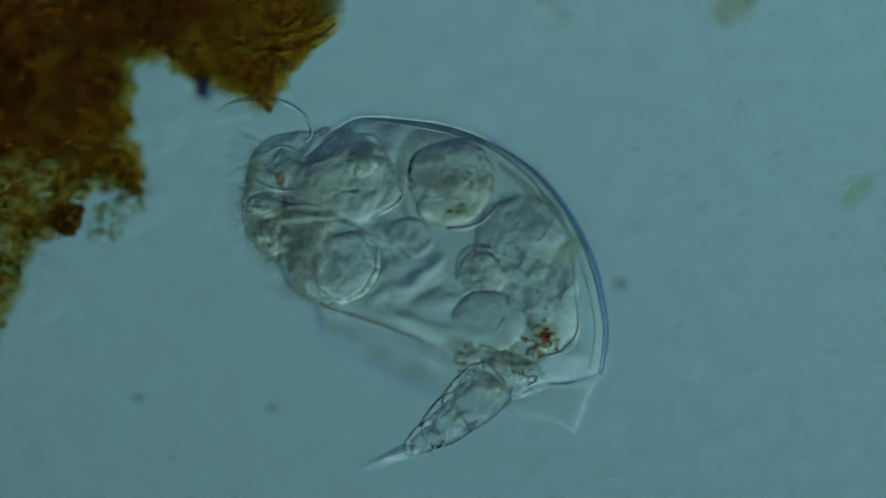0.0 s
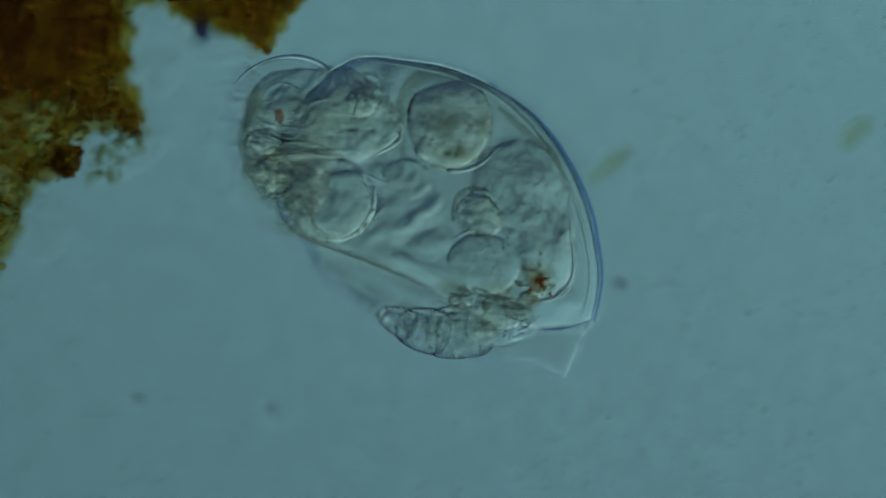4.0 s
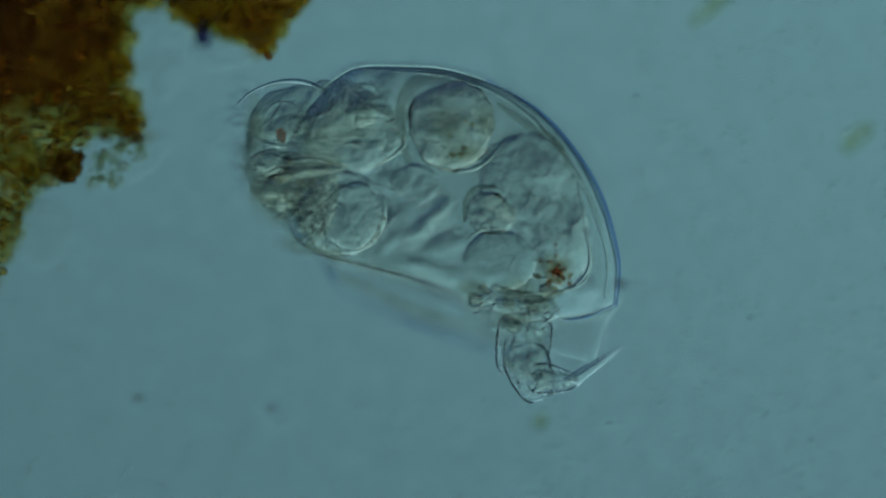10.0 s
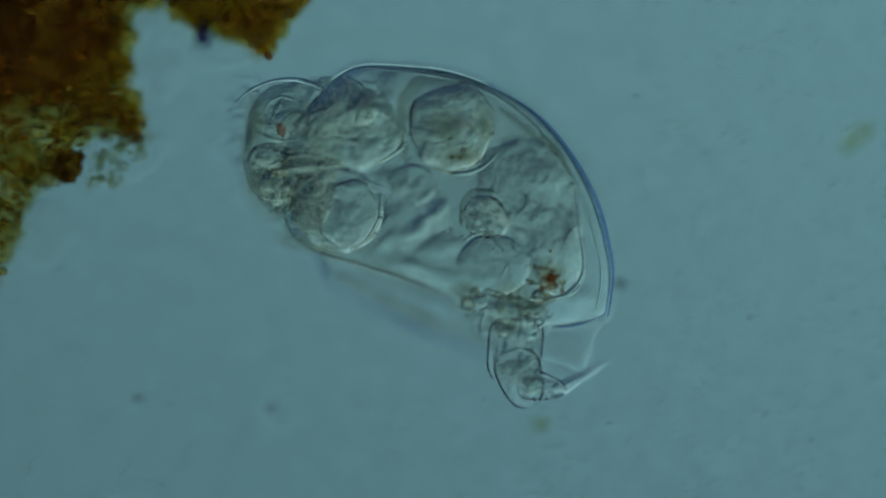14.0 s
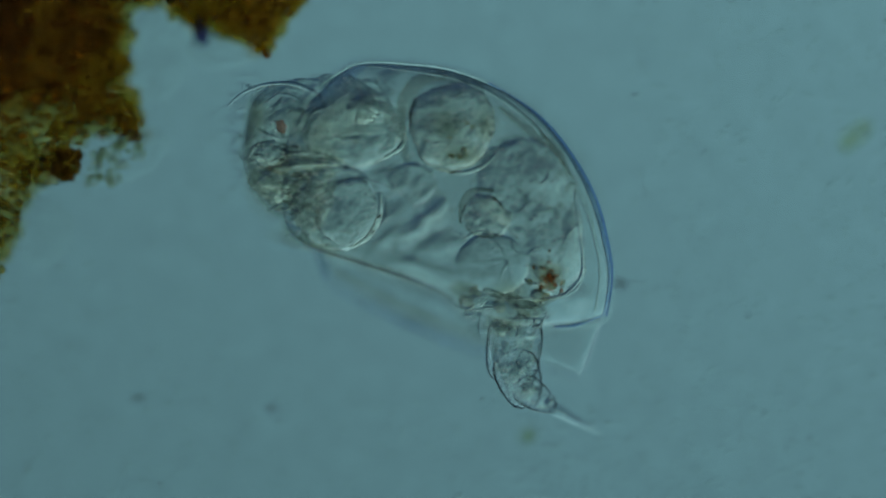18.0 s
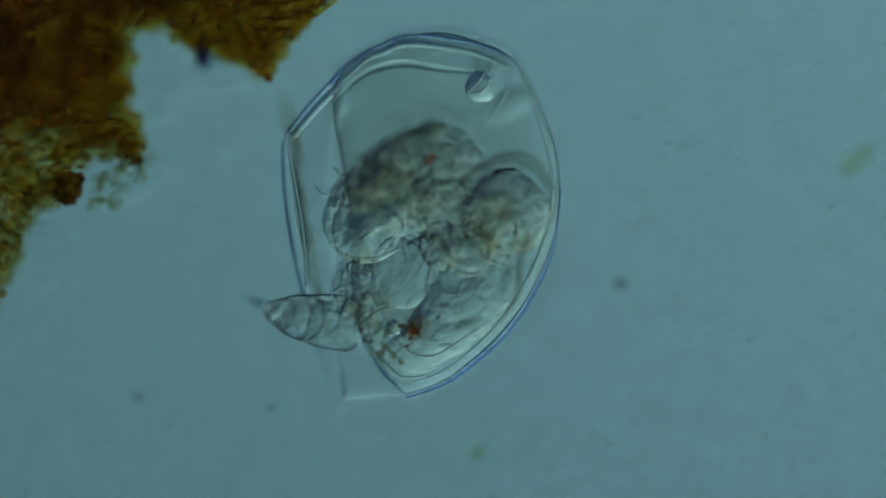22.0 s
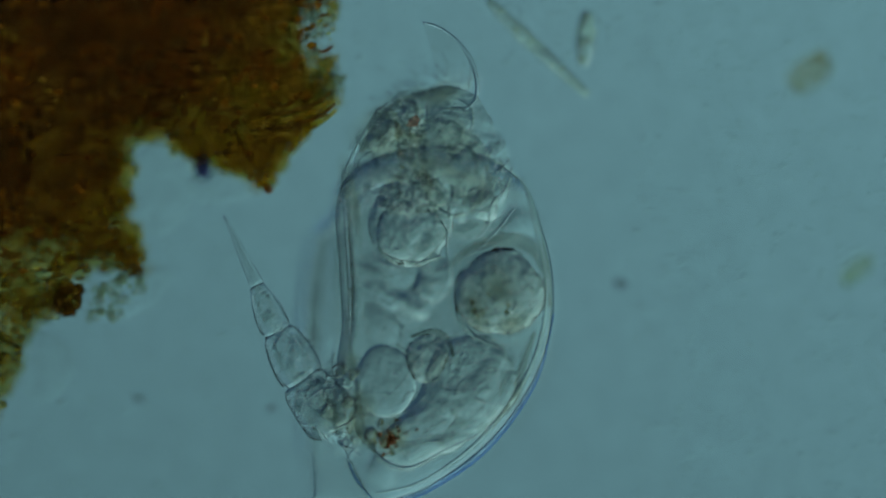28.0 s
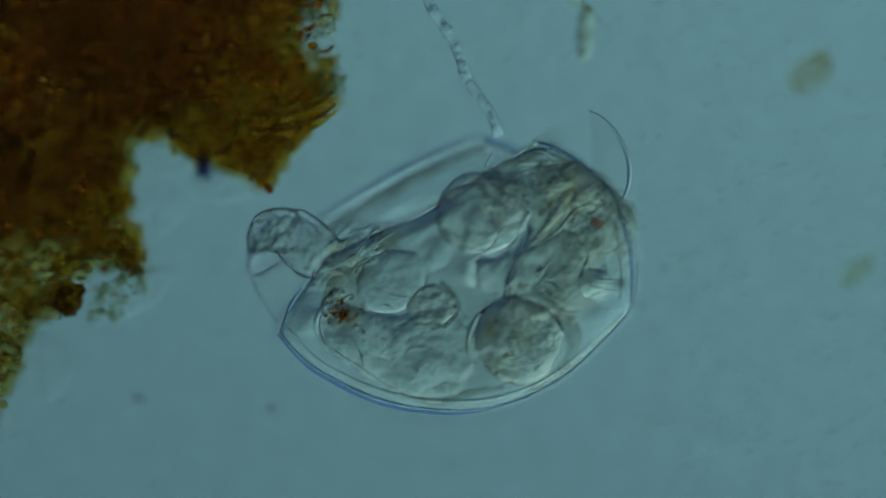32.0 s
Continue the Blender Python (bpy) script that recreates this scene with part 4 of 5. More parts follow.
for x, y, q in ((340, 252, 22), (372, 264, 20), (402, 278, 20), (428, 290, 18), (318, 246, 20), (262, 226, 20), (225, 290, 18), (214, 345, 20), (228, 400, 20), (242, 440, 16), (352, 268, 16)):
    ob = part("flake", lump(bmesh.new(), (0, 0, 0), (q * U, q * 0.8 * U, 9 * U), x + y, 0.5, 12, 22), ROT_GOLD, clump)
    ob.location = D(x, y, -0.06)
for mat, count, small, most in ((ROT_GOLD, 420, 5, 60), (ROT_OLIVE, 460, 5, 190), (ROT_DARK, 220, 5, 190), (ROT_BROWN, 330, 8, 420), (ROT_GOLD, 300, 7, 300)):
    bm = bmesh.new()
    k = 0
    while k < count:
        x, y = rng.uniform(-40, 610), rng.uniform(-60, 700)
        deep = inside(x, y)
        patch = noise.fractal(Vector((x * 0.012, y * 0.012, count)), 0.6, 2.0, 3)
        if deep < -2 + rng.random() * 30 or deep > most or (most > 200 and (patch < 0.08 or ((x - 235) / 120) ** 2 + ((y - 30) / 120) ** 2 < 1)):
            continue
        r = rng.uniform(1.5, small)
        lump(bm, D(x, y, rng.uniform(-0.055, -0.005)), (r * U, r * rng.uniform(0.6, 1.2) * U, r * U), k, 0.4, 4, 6)
        k += 1
    tagged(part("crumbs", bm, mat, clump), kind="stuff")

bm = bmesh.new()
k = 0
while k < 700:                   # clear amber crumbs and threads along the rim, in focus
    x, y = rng.uniform(-40, 615), rng.uniform(-80, 720)
    deep = inside(x, y)
    if deep < -6 + rng.random() * 20 or deep > 120 * rng.random() + 20:
        continue
    corner = x > 500 and y < 195
    if corner and rng.random() < 0.8:
        continue
    r = rng.uniform(2, 8)
    lump(bm, D(x, y, -0.06 if corner else rng.uniform(-0.02, 0.03)), (r * U, r * rng.uniform(0.4, 1.0) * U, r * 0.6 * U), k + 40, 0.5, 6, 9)
    k += 1
tagged(part("amber_crumbs", bm, AMBER, clump), kind="stuff")

# banded leaf edge, a violet spine and a round dark grain at the clump's rim
for k in range(4):
    y = 234 - k * 13
    pts = [D(436 + 6 * k, y, -0.012), D(508, y - 5, -0.004), D(560, y - 22, -0.004), D(596 - 3 * k, y - 48 + 2 * k, -0.012)]
    path = smooth_loop(pts, 16, closed=False)
    part("leaf_band", tube(bmesh.new(), path, [5.6 * U * (1 - 0.5 * abs(i / 7.5 - 1)) for i in range(16)], 7, 0.6), ROT_OLIVE if k % 2 else ROT_GOLD, clump, "golden ribbed edge of a leaf scrap")
ob = part("spine", lump(bmesh.new(), (0, 0, 0), (13 * U, 24 * U, 10 * U), 5, 0.12, 12, 16), VIOLET, clump, "short dark violet spine")
ob.location = D(358, 282, -0.055)
# bright crescent under the spine's tip, added as a curved strand
c = D(358, 300, -0.04)
rim = smooth_loop([D(x, y, -0.04) - c for x, y in ((338, 284), (342, 302), (357, 312), (372, 303), (377, 284))], 14, closed=False)
part("spine_halo", tube(bmesh.new(), rim, [3.2 * U] * 14, 8), RIM_PALE, clump, "pale halo round the spine's tip").location = c
for x, y, r, mat in ((122, 520, 36, ROT_OLIVE), (112, 508, 30, ROT_GOLD), (236, 466, 20, ROT_OLIVE), (226, 448, 26, ROT_GOLD), (165, 545, 24, ROT_PALE), (215, 500, 34, ROT_PALE), (180, 515, 30, ROT_PALE), (245, 497, 22, ROT_PALE), (205, 540, 24, ROT_PALE), (460, 300, 24, ROT_GOLD), (475, 325, 10, ROT_BROWN)):
    bm = bmesh.new()
    for k in range(34 if mat is not ROT_PALE else 16):
        a, d = rng.uniform(0, 6.28), r * 0.75 * math.sqrt(rng.random())
        q = r * rng.uniform(0.14, 0.32) * U
        lump(bm, (d * math.cos(a) * U, d * math.sin(a) * U, rng.uniform(-0.3, 0.3) * r * U), (q, q, q), k + x, 0.4, 5, 8)
    ob = part("grain_cluster", bm, mat, clump)
    ob.location = D(x, y, -0.02)

for x, y, q in ((78, 525, 26), (55, 548, 28), (30, 585, 26), (12, 615, 26), (502, 243, 28), (486, 272, 24), (470, 298, 22), (520, 225, 26)):
    ob = part("flake", lump(bmesh.new(), (0, 0, 0), (q * U, q * 0.9 * U, 14 * U), x + y, 0.4, 12, 22), ROT_GOLD if x > 100 else ROT_PALE, clump)
    ob.location = D(x, y, -0.05)

# fibres and veins among the flakes
rf = random.Random(77)
made = 0
while made < 70:
    x, y = rf.uniform(0, 600), rf.uniform(-40, 620)
    deep = inside(x, y)
    if deep < 22 or deep > 150:
        continue
    a, bend, n = rf.uniform(-0.9, 0.7), rf.uniform(-0.9, 0.9), min(deep * 0.9 + 10, rf.uniform(35, 95))
    pts = [D(x, y, 0) + Vector((n * f * math.cos(a + bend * f) * U, n * f * math.sin(a + bend * f) * U, 0.004 * math.sin(3 * f))) for f in (-0.5, -0.2, 0.15, 0.5)]
    c = pts[0].copy()
    w = rf.uniform(1.4, 4.2)
    ob = part("fibre", tube(bmesh.new(), smooth_loop([p - c for p in pts], 12, closed=False), [w * U * (1 - 0.7 * abs(i / 5.5 - 1)) for i in range(12)], 6), ROT_DARK, clump)
    ob.location = c + Vector((0, 0, rf.uniform(-0.045, -0.015)))
    made += 1

# slimy veil that hangs from the clump's edge
for x, y, a, b, turn in ((285, 320, 60, 90, 10), (225, 500, 80, 50, -20), (395, 320, 60, 34, 0), (70, 640, 60, 60, 0)):
    pts = [D(px, py) - D(x, y) for px, py in egg(x, y, a, b, turn, 9, 0.07, x)]
    ob = part("veil", cushion(bmesh.new(), smooth_loop(pts, 60), 0.006, 16, 1.6, 0.002, 40.0, x, 0.002, 160.0), VEIL, clump, "thin clear slimy veil")
    ob.location = D(x, y, -0.03)

# ---- small things adrift in the water ----
rg = random.Random(88)
bm = bmesh.new()
k = 0
while k < 2200:
    x, y, q = rg.uniform(-60, 1640), rg.uniform(-260, 920), rg.uniform(3, 9)
    if (425 < x < 1115 and -110 < y < 690) or inside(x, y + CLUMP_Y) > -10:
        continue
    lump(bm, G(x, y, rg.uniform(-0.004, 0.03)), (q * U, q * rg.uniform(0.6, 1.0) * U, q * 0.35 * U), k, 0.4, 4, 8)
    k += 1
grains = tagged(part("fine_grains", bm, GRAIN, None), "fine clear grains suspended in the pond water", "grains", kind="stuff")

def drifter(name, points, width, material, label, category):
    """A small rod or blob adrift, built round its own middle."""
    loop = smooth_loop([Vector((x * U, -y * U, 0)) for x, y in points], 14, closed=False)
    radii = [width * U * (0.45 + 0.55 * math.sin(math.pi * (i + 0.5) / 14)) * (1 + 0.18 * noise.noise(Vector((i * 0.9, width, 3)))) for i in range(14)]
    thing = tagged(new(name), label, category)
    part("body", tube(bmesh.new(), loop, radii, 12, 0.7), material, thing)
    bm = bmesh.new()
    rg = random.Random(int(width * 10))
    for k in range(7):
        p = loop[rg.randrange(2, 12)]
        lump(bm, p + Vector((rg.uniform(-0.5, 0.5) * width * U, rg.uniform(-0.5, 0.5) * width * U, width * 0.4 * U)), [width * 0.3 * U] * 3, k, 0.3, 5, 7)
    part("contents", bm, material, thing)
    return thing


BITS_Z = -0.106
rod = drifter("diatom_rod", [(-92, -86), (-25, -20), (86, 82)], 13, ROD, "long pale olive diatom rod lying on the slide", "diatom")
rod_b = drifter("diatom_rod", [(4, -48), (0, 0), (-4, 48)], 17, ROD, "short upright olive diatom rod lying on the slide", "diatom")
blob = drifter("alga_cell", [(-34, 26), (0, 0), (34, -26)], 30, ALGA, "blurred round olive algal cell lying on the slide", "alga")
blob_b = drifter("alga_cell", [(-26, 22), (0, 0), (26, -22)], 18, GHOST, "small pale green oval algal cell on the slide", "alga")
swimmer = drifter("swimming_cell", [(-38, 30), (0, 0), (38, -30)], 15, GHOST, "pale elongated cell swimming through the water", "cell")
crumb = drifter("drifting_crumb", [(-12, 9), (0, 0), (12, -9)], 13, GHOST, "tiny brownish crumb drifting in the water", "crumb")

# dust on the front glass, which never moves
for x, y, r in ((1100, 505, 12), (483, 725, 9), (245, 707, 9)):
    mote = tagged(part("dust_speck", lump(bmesh.new(), (0, 0, 0), (r * U, r * 0.8 * U, r * 0.5 * U), x, 0.4, 7, 12), DUST, None), "small grey dust speck on the lens glass", "dust", "dust on the lens")
    mote.location = G(x, y) * 0.9963 + Vector((0, 0, 0.11 + r * 0.45 * U))

# beaded thread that trails from the animal at the end
thread = tagged(new("alga_thread"), "thin clear beaded algal thread trailing in the water", "thread")
path = [Vector((4 * math.sin(i * 0.5) * U, i * 12 * U, 0)) for i in range(40)]
part("sheath_and_shade", tube(bmesh.new(), path, [(9.5 + 1.4 * math.sin(i * 1.9)) * U for i in range(40)], 10), FOOT_SKIN, thread)
for i in range(3, 40, 3):
    part("bead", lump(bmesh.new(), path[i], (6.5 * U, 12 * U, 5 * U), i, 0.2, 6, 8), TISSUE, thread)


# ---- what moves ----
# the stage: seconds, and how far it is pushed in plan units
STAGE = [(0, 0, 99), (0.5, 6, 94), (1, 4, 68), (1.5, 3, 57), (2, -8, -41), (2.5, -8, -41), (3, -8, -39), (3.5, -9, -38), (4, -2, -4), (4.5, 0, 15),
         (6.5, -2, 4), (7, -6, -1), (7.5, -8, -2), (8, 1, 5), (8.5, 3, 8), (9, 4, 10), (9.5, 1, 7), (10, 0, 5), (14.5, 0, 5), (17, 0, 5), (17.5, 1, 8),
         (18, -3, 2), (19, -3, 2), (20, -3, 2), (21, -5, 1), (21.5, -2, 14), (22, 0, 44), (22.5, 3, 161), (23, 0, 160), (23.5, 0, 157), (24.5, 0, 157),
         (25, 3, 172), (25.5, 1, 181), (26, 0, 232), (26.5, -3, 246), (28.5, 0, 240), (30.5, 0, 240), (31, -2, 237), (31.5, 1, 241), (32, 1, 241)]
# the animal: seconds, its middle in plan units and its heading in degrees
BODY = [(0, 844.5, 436.5, 47.9), (0.5, 847.5, 431.8, 48.3), (1, 843, 406.6, 48.9), (1.5, 840.7, 394.3, 49.4), (2, 834.5, 298.6, 49.1), (2.5, 836.1, 298.6, 48.7), 
        (3, 836, 298.6, 49.5), (3.5, 833.8, 300.1, 49.6), (4, 839.2, 335.4, 49.7), (4.5, 841.5, 352.9, 49.7), (6.5, 849.1, 339.9, 48), (7, 846, 339.2, 49.1), 
        (7.5, 846.8, 338.4, 49.1), (8, 852.9, 340.7, 45.7), (8.5, 854.5, 337.7, 43.9), (9, 855.2, 338.5, 43.3), (9.5, 854.4, 334.6, 43.3), (10, 854.5, 332.2, 43.6), 
        (10.5, 854.5, 333.1, 43.7), (11, 853.7, 333.9, 43.5), (11.5, 856, 333.1, 43.1), (12, 852.9, 334.6, 44.7), (12.5, 851.4, 335.3, 45.4), (13, 851.4, 336.8, 45.8), 
        (13.5, 850.7, 336.8, 45.9), (14, 849.8, 338.4, 46.2), (14.5, 850.7, 338.4, 46.1), (16.5, 849.8, 339.1, 46.7), (17, 849.8, 339.1, 46.7), (17.5, 849, 342.2, 47.3), 
        (18, 849.1, 336.9, 46.7), (18.5, 849.8, 336.8, 46.2), (19, 847.5, 340.7, 47.4), (19.5, 842.2, 339.1, 52.2), (20, 811.6, 359.1, 103), (20.5, 810, 359.8, 106.7), 
        (21, 808.5, 356.1, 107.7), (21.5, 812, 370, 106.6), (22, 815, 403, 109.6), (22.5, 811.5, 522.1, 119.3), (23, 811.5, 523.7, 118.2), (23.5, 808.5, 519.9, 117.8), 
        (24, 807, 524, 117.7), (24.5, 805, 526, 118.4), (25, 805, 541, 117.6), (25.5, 800, 548, 116.8), (26, 799, 602, 115.9), (26.5, 795, 615, 115.9), 
        (28.5, 795.5, 606, 116.2), (30.5, 796.5, 606, 116.2), (31, 795.5, 604, 116.4), (31.2, 797.5, 604, 117.9), (31.3, 795.5, 596, 121.9), (31.4, 784, 590, 160), 
        (31.5, 800, 570, 172), (31.6, 806, 566, 175), (32, 806, 564, 177)]
# the foot: seconds, the heading of its three rings and its toes in degrees clockwise from the right, and how far it rises to the lens
FOOT = [(0, 137, 140, 145, 158, 40), (0.2, 175, 190, 205, 215, 30), (0.4, 172, 182, 184, 195, 20), (0.6, 130, 133, 135, 140, 10), (0.8, 115, 118, 118, 120, 10),
        (1, 148, 153, 158, 178, 34), (1.2, 145, 148, 150, 168, 12), (1.4, 134, 137, 137, 136, 5), (1.6, 108, 110, 108, 108, 8), (1.8, 115, 120, 122, 130, 25),
        (2, 172, 190, 205, 215, 52), (2.4, 180, 200, 210, 215, 46), (2.8, 175, 184, 188, 192, 48), (3, 172, 182, 184, 186, 50), (3.4, 175, 192, 202, 210, 32),
        (4, 172, 192, 205, 215, 44), (4.5, 95, 92, 88, 85, 12), (6.5, 92, 68, 38, 10, 36), (7, 97, 66, 24, 5, 36), (7.5, 85, 66, 36, 22, 34),
        (8, 165, 185, 122, 52, 52), (8.5, 100, 115, 100, 90, 25), (9, 170, 182, 198, 210, 58), (9.5, 100, 102, 100, 95, 45), (10, 97, 70, 5, -35, 30),
        (10.5, 96, 70, 5, -22, 30), (11, 175, 186, 196, 200, 60), (11.5, 182, 195, 205, 210, 35), (12, 112, 100, 78, 62, 44), (12.5, 97, 72, 5, -8, 30),
        (13, 97, 74, 5, -45, 34), (14, 97, 72, 8, -30, 34), (14.5, 95, 70, 15, 0, 32), (16.5, 92, 72, 42, 45, 30), (17, 93, 70, 5, 0, 30), (17.5, 93, 70, 8, 2, 30),
        (18, 96, 72, 35, 28, 38), (18.5, 158, 168, 172, 166, 15), (19, 176, 192, 210, 220, 58), (19.5, 160, 166, 168, 170, 22), (19.7, 114, 113, 112, 110, 44), (20, 108, 104, 102, 98, 62),
        (21, 100, 98, 94, 90, 60), (21.5, 205, 240, 262, 270, 40), (22, 188, 190, 195, 205, 58), (22.5, 187, 184, 178, 176, 5), (23, 205, 245, 268, 275, 30),
        (23.5, 205, 245, 268, 275, 32), (24, 212, 214, 212, 205, 56), (24.5, 185, 150, 110, 95, 64), (25, 180, 125, 128, 120, 38), (25.5, 212, 196, 180, 177, 5),
        (26, 232, 228, 226, 222, 2), (26.5, 230, 228, 226, 222, 3), (28.5, 240, 246, 250, 252, 3), (29, 248, 248, 250, 256, 3), (29.5, 250, 256, 260, 262, 3),
        (30, 256, 258, 262, 266, 38), (30.6, 258, 262, 264, 266, 44), (31, 246, 250, 256, 258, 44), (31.2, 222, 224, 224, 222, 22), (31.4, 198, 198, 195, 195, 50),
        (31.6, 222, 185, 120, 100, 55), (32, 222, 185, 120, 100, 55)]

# how far the rings of the foot are drawn out of one another
REACH = [(0, 0.8), (1.3, 0.8), (1.5, 0.9), (1.8, 0.8), (4.5, 0.8), (6.5, 0.76), (7.5, 0.76), (9, 0.8), (10, 0.6), (10.5, 0.6), (11, 0.8), (12, 0.72), (12.5, 0.6), (14.5, 0.62), (17.5, 0.62), (18, 0.66), (18.5, 0.8), (26, 0.84), (26.5, 0.88), (28.5, 1.0), (29.5, 1.0), (30, 0.86), (31, 0.84), (32, 0.8)]


def between(rows, t):
    """The row at t, in a straight line from the row before to the row after."""
    for a, b in zip(rows, rows[1:]):
        if t <= b[0]:
            f = (t - a[0]) / (b[0] - a[0])
            return [p + (q - p) * f for p, q in zip(a, b)]
    return list(rows[-1])


def shift(rows, z=0.0):
    return [(t, pose(x * U, -y * U, z)) for t, x, y in rows]


def motions():
    walk(slide, shift(STAGE))
    walk(clump, shift(STAGE))
    walk(grains, shift(STAGE))
    walk(rotifer, [(t, pose((x - 784) * U, (441 - y) * U, 0, 0, 0, 43.3 - a)) for t, x, y, a in BODY])
    # the foot, link by link
    times = []
    for a, b in zip(FOOT, FOOT[1:]):
        turn = max(abs(p - q) for p, q in zip(a[1:5], b[1:5]))
        n = max(1, math.ceil(turn / 55))
        times += [a[0] + (b[0] - a[0]) * k / n for k in range(n)]
    times = sorted({round(t * FPS) / FPS for t in times + [32.0]})
    chain = [[] for _ in range(5)]
    for t in times:
        row = between(FOOT, t)
        lean = between(BODY, t)[3] - 43.3
        reach = between(REACH, t)[1]
        at = B(908 + max(0, min(1, (lean - 20) / 40)) * 34 + (26 * max(0, min(1, (140 - row[1]) / 40)) if lean < 20 else 0), 564 + max(0, min(1, (lean - 20) / 40)) * 9 + (14 if lean < 20 and row[1] > 155 else 0), -0.004)
        for k in range(4):
            rise = row[5] * (0.35, 1.0, 1.15, 1.25)[k]
            turn = Matrix.Rotation(radians(lean - row[1 + k]), 4, "Z") @ Matrix.Rotation(radians(-rise), 4, "Y")
            if k < 3:
                chain[k].append((t, Matrix.Translation(at) @ turn))
                at = at + turn @ Vector((LEN[k] * U * (reach if k < 2 else max(reach, 0.92)), 0, 0))
            else:
                for side in (0, 1):
                    chain[3 + side].append((t, Matrix.Translation(at) @ turn @ Matrix.Rotation(radians(side * 1 - 0.5), 4, "Z")))
    for ob, rows in zip((foot_a, foot_b, foot_c, *toes), chain):
        walk(ob, rows)
    # head and gut draw back into the shell, then come out again
    drawn = ((0, 0), (18.5, 0), (19, 0.06), (19.5, 0.15), (20, 0.55), (20.5, 0.95), (21, 1), (22, 1), (22.5, 0.8), (23, 0.65), (23.5, 0.5), (24, 0.3), (24.5, 0.1), (25, -0.05), (26, -0.1), (31.2, -0.1), (31.6, 0.22), (32, 0.27))
    slow = ((0, 0), (18.5, 0), (19, 0.12), (19.5, 0.2), (20, 0.6), (20.5, 1), (22, 1), (23, 0.9), (23.5, 0.7), (24, 0.45), (24.5, 0.25), (25, 0.05), (26, 0), (32, 0.1))
    late = ((0, 0), (19, 0), (19.5, -0.1), (20, -0.4), (20.5, 0.4), (21, 1), (22, 1), (23, 0.9), (23.5, 0.7), (24, 0.45), (24.5, 0.25), (25, 0.05), (26, 0), (29, -0.1), (30, -0.2), (31, -0.33), (31.2, -0.33), (31.6, 0.05), (32, 0.1))
    for ob, dx, dy, rows in ((head, 225, 92, drawn), (stomach, 66, 26, late), (stomach_wall, 64, 24, late), (yolk, 20, 38, slow), (yolk_lobe, 20, 38, slow), (vesicle_b, 60, 60, slow)):
        c = ob.location.copy()
        walk(ob, [(t, Matrix.Translation(c + Vector((dx * f * U, -dy * f * U, 0)))) for t, f in rows])
    c = mastax.location.copy()
    walk(mastax, [(t, Matrix.Translation(c + Vector((x * U, -y * U, 0)))) for t, x, y in
                  ((0, 0, 0), (18.5, 0, 0), (19, 24, -58), (19.5, 26, -36), (20, 100, 62), (20.5, 166, 104), (22, 166, 104), (23, 150, 94), (23.5, 116, 73), (24, 85, 40), (24.5, 60, 10),
                   (25, 47, -17), (26, 24, -43), (31.2, 24, -43), (31.6, 83, 52), (32, 83, 52))])
    # in place of a turn of the head, brain and eye are shifted to fit the view
    leaned = ((0, 0), (24, 0), (25.3, 0.6), (26.2, 1), (31.2, 1), (31.5, 0), (32, 0))
    for ob, dx, dy in ((brain, -49, 11), (brain_glint, -49, 11), *((g, -40, 8) for g in glands), (eye, -13, 45)):
        c = ob.location.copy()
        walk(ob, [(t, Matrix.Translation(c + Vector((dx * f * U, -dy * f * U, 0)))) for t, f in leaned])
    # in place of a roll of the shell, its flange, belly folds and mouth margin are shifted to fit the view and come up
    # into focus
    rolled = ((0, -0.09), (19.4, -0.09), (20, -0.04), (20.5, -0.012), (23.2, -0.012), (24, -0.03), (24.6, -0.045), (25.2, -0.08), (26, -0.11), (31.2, -0.11), (31.6, -0.06), (32, -0.06))
    swung = ((0, 6), (19.4, 6), (20, 0.5), (20.5, 0), (22, 0), (23, 1.5), (24, 4.5), (24.6, 6), (31.2, 6), (31.6, 4), (32, 4))
    c = belly.location.copy()
    walk(belly, [(t, Matrix.Translation(c + Vector((22 * f * U, -100 * f * U, 0)))) for t, f in ((0, 0), (19.4, 0), (20, 0.85), (20.5, 1), (23.2, 0.85), (24, 0.42), (24.6, 0.2), (25.2, -0.1), (26, -0.18), (31.2, -0.18), (31.5, 0), (32, 0))])
    tail, c, e = B(1066, 663), flange.location.copy(), margin.location.copy()
    walk(flange, [(t, Matrix.Translation(Vector((0, 0, z)) + tail) @ Matrix.Rotation(radians(-between(swung, t)[1]), 4, "Z") @ Matrix.Translation(c - tail)) for t, z in rolled])
    walk(margin, [(t, Matrix.Translation(e + Vector((-200 * z * U, 0, z * 0.7)))) for t, z in rolled[:-4] + ((26, -0.08), (31.2, -0.08), (31.5, -0.015), (32, -0.01))])
    # the hood swings out and back
    for ob in (hood, hood_membrane):
        c = ob.location.copy()
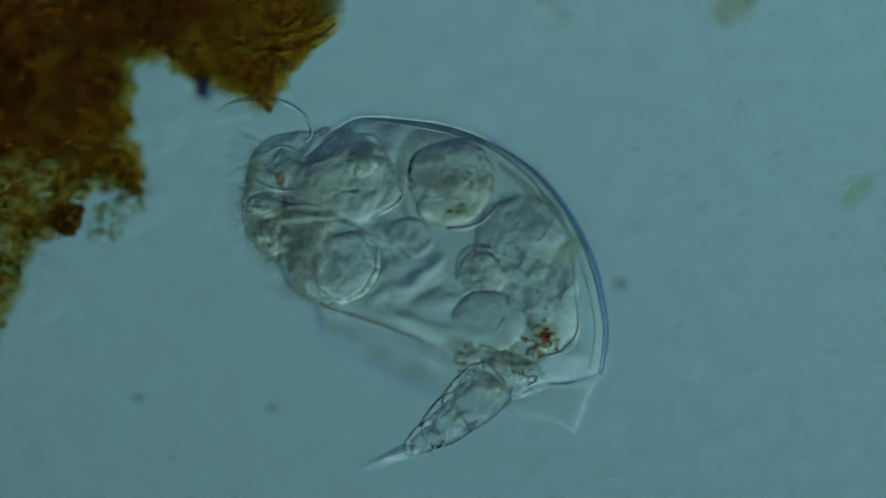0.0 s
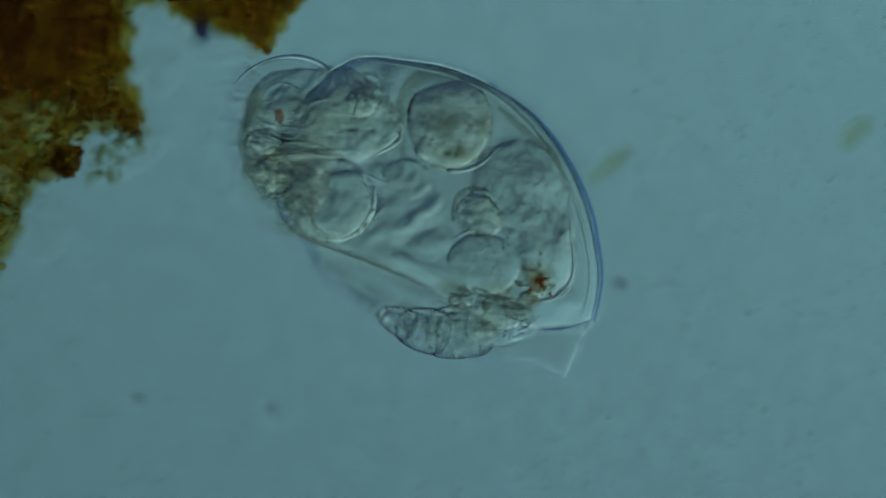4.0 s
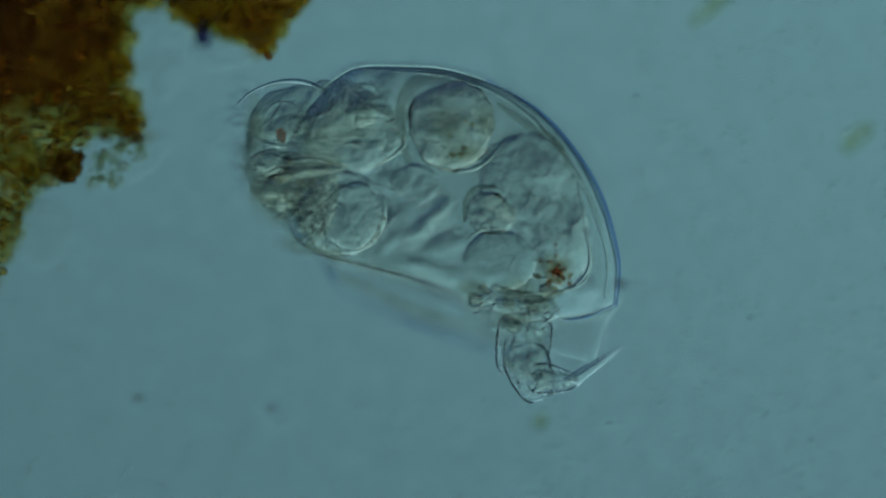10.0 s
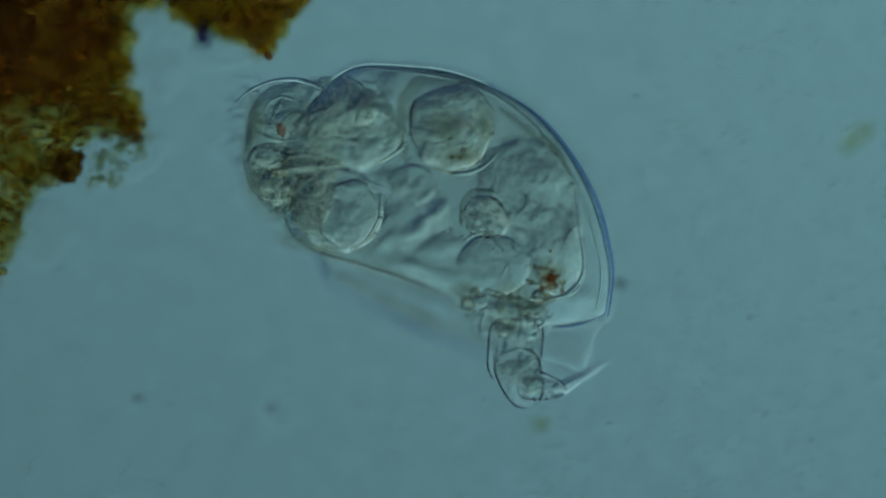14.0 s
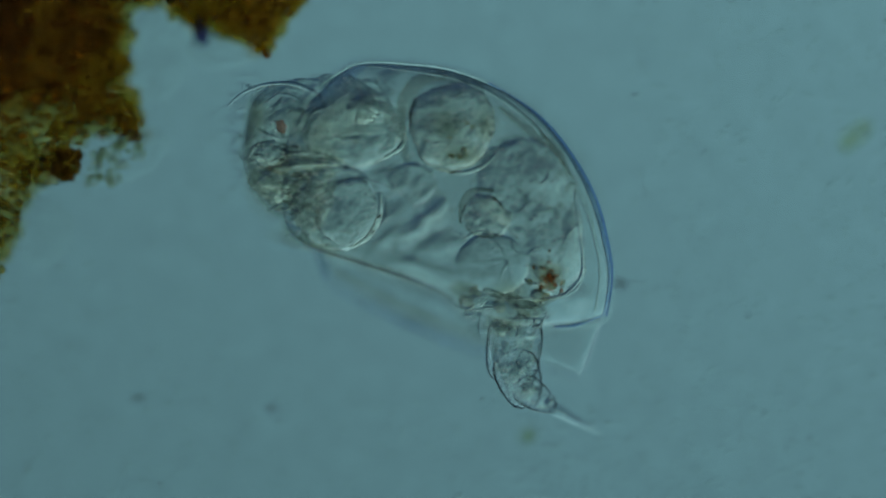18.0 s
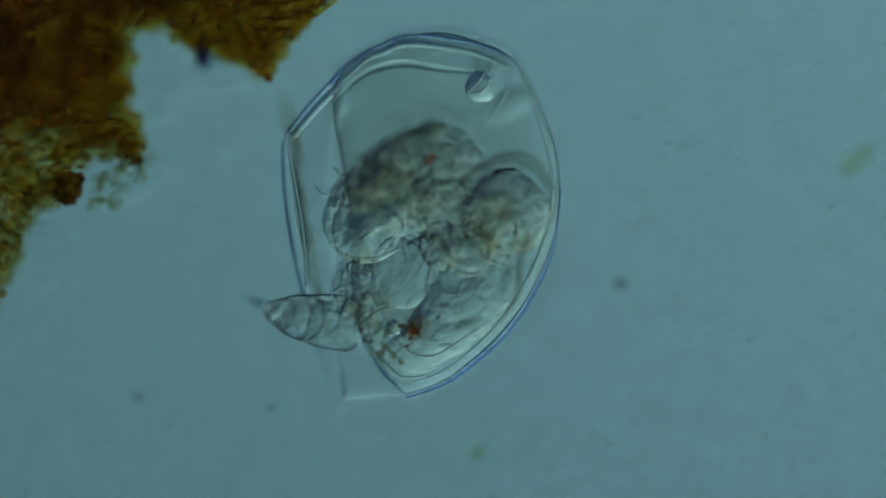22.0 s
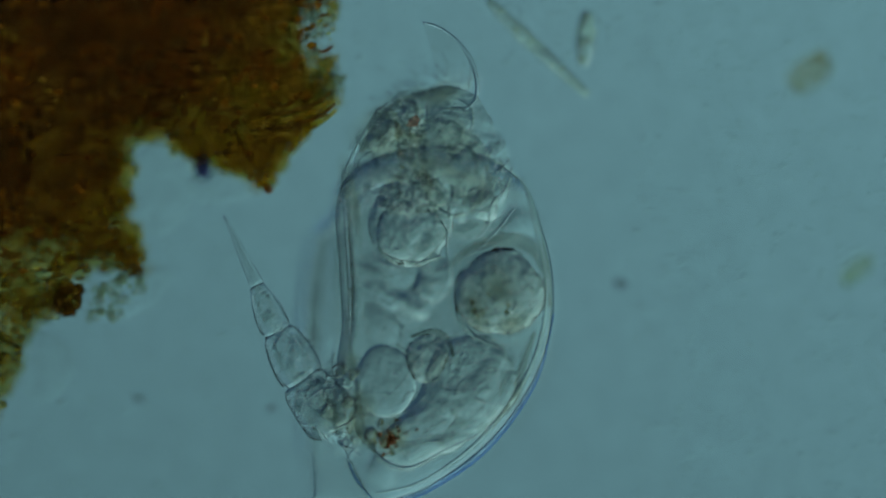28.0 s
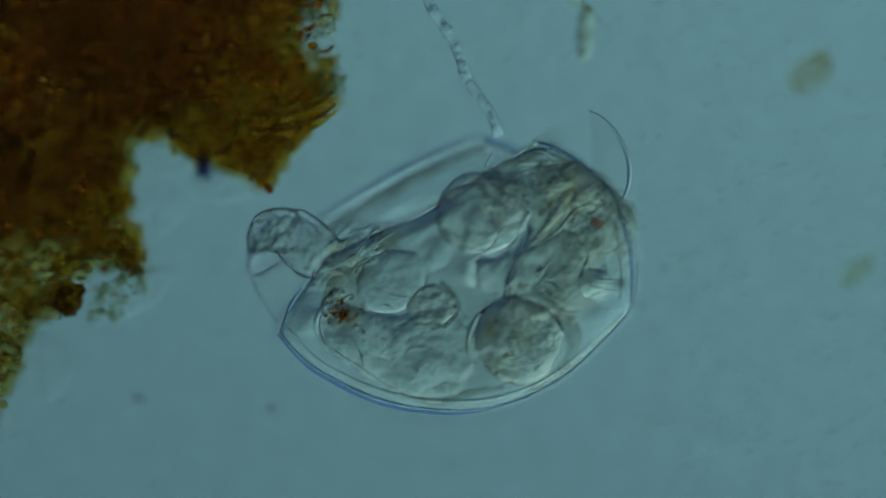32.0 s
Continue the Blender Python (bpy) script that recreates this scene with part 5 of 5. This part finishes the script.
        walk(ob, [(t, Matrix.Translation(c + Vector((x * U, -y * U, -0.07 if 20.2 < t < 24.2 else 0))) @ Matrix.Rotation(radians(a), 4, "Z")) for t, x, y, a in
                  ((0, -33, -39, 0), (2, -14, 38, 15), (4, 5, 24, 18), (7, -8, 30, 13), (8, -14, 18, 10), (10, 8, 21, 10), (12, -12, 21, 12), (14, 4, 31, 12), (17, 5, 43, 11), (18, -9, 41, 11), (19, -94, 28, 26), (19.5, -40, 20, 15), (20, -30, 110, 30), (20.5, 5, 152, 80), (23, 5, 152, 80), (24, 52, 240, 88), (24.5, -10, 180, 60), (25, -30, 95, 26), (25.5, -50, 70, 18), (26, -64, 53, 14), (28.5, -90, 50, 21), (31.2, -90, 50, 21), (31.4, -50, 130, 45), (31.6, -45, 220, 68), (32, -45, 220, 68))])
    # the hairs beat
    for k, ob in enumerate(tufts):
        c = ob.location.copy()
        walk(ob, [(i * 0.2, Matrix.Translation(c + Vector((70 * U * max(0, min(1, 3 * between(drawn, i * 0.2)[1])), 0, 0))) @ Matrix.Rotation(radians(14 * math.sin(i * 2.1 + k * 1.3)), 4, "Z")) for i in range(161)])
    # bits that ride on the stage, some of them drifting
    def drift(rows, t):
        return between(rows, t)[1:]
    rod_way = ((0, 935, -124, 0), (24.5, 938, -124, 0), (26, 954, -122, 0), (26.5, 954, -124, 0), (28.5, 956, -162, 0.085), (31, 956, -165, 0.085), (31.6, 960, -300, 0.085), (32, 960, -300, 0.085))
    rod_b_way = ((0, 1040, -152, 0), (26.5, 1040, -152, 0), (28.5, 1036, -180, 0.06), (31, 1036, -182, 0.06), (31.6, 1036, -186, 0.05), (32, 1036, -186, 0.05))
    for ob, way in ((rod, rod_way), (rod_b, rod_b_way)):
        rows = []
        for t in sorted({q[0] for q in STAGE} | {q[0] for q in way}):
            s, d = between(STAGE, t), drift(way, t)
            rows.append((t, pose(*G(d[0] + s[1], d[1] + s[2], BITS_Z + d[2]))))
        walk(ob, rows)
    walk(blob_b, [(t, pose(*G(1519 + x, 236 + y, BITS_Z))) for t, x, y in STAGE])
    walk(blob, [(t, pose(*G(1300 + 135 * min(1, t / 23) + x, -92 - 22 * min(1, t / 23) + y, BITS_Z + 0.004))) for t, x, y in STAGE])
    walk(swimmer, [(t, pose(*G(x, y, -0.085))) for t, x, y in ((0, 985, 450), (1.5, 1000, 400), (2.3, 1050, 323), (3, 1062, 300), (3.5, 1062, 284), (4, 1080, 290), (4.5, 1094, 270),
                   (6.5, 1144, 158), (7.5, 1178, 98), (8.5, 1211, 82), (9.5, 1238, 25), (10, 1259, 12), (11, 1295, -50), (32, 1700, -300))])
    walk(crumb, [(t, pose(*G(x, y, -0.1))) for t, x, y in ((0, 1000, 960), (4.5, 985, 930), (6.5, 940, 790), (7, 940, 788), (8, 945, 795), (9, 820, 742), (10, 957, 746), (11, 898, 778),
                   (12, 892, 805), (13, 955, 745), (14, 957, 750), (17, 961, 761), (18, 934, 771), (19, 850, 770), (20, 824, 760), (21, 848, 776), (22, 844, 800), (22.5, 850, 925), (24, 860, 990), (32, 900, 1100))])
    walk(thread, [(t, pose(*G(x, y, 0.0), 0, 0, a)) for t, x, y, a in ((0, 1130, -140, 50), (31.1, 1130, -140, 50), (31.3, 1060, 20, 46), (31.4, 992, 205, 40), (31.5, 960, 222, 33), (31.6, 905, 225, 27), (32, 884, 242, 27))])


motions()
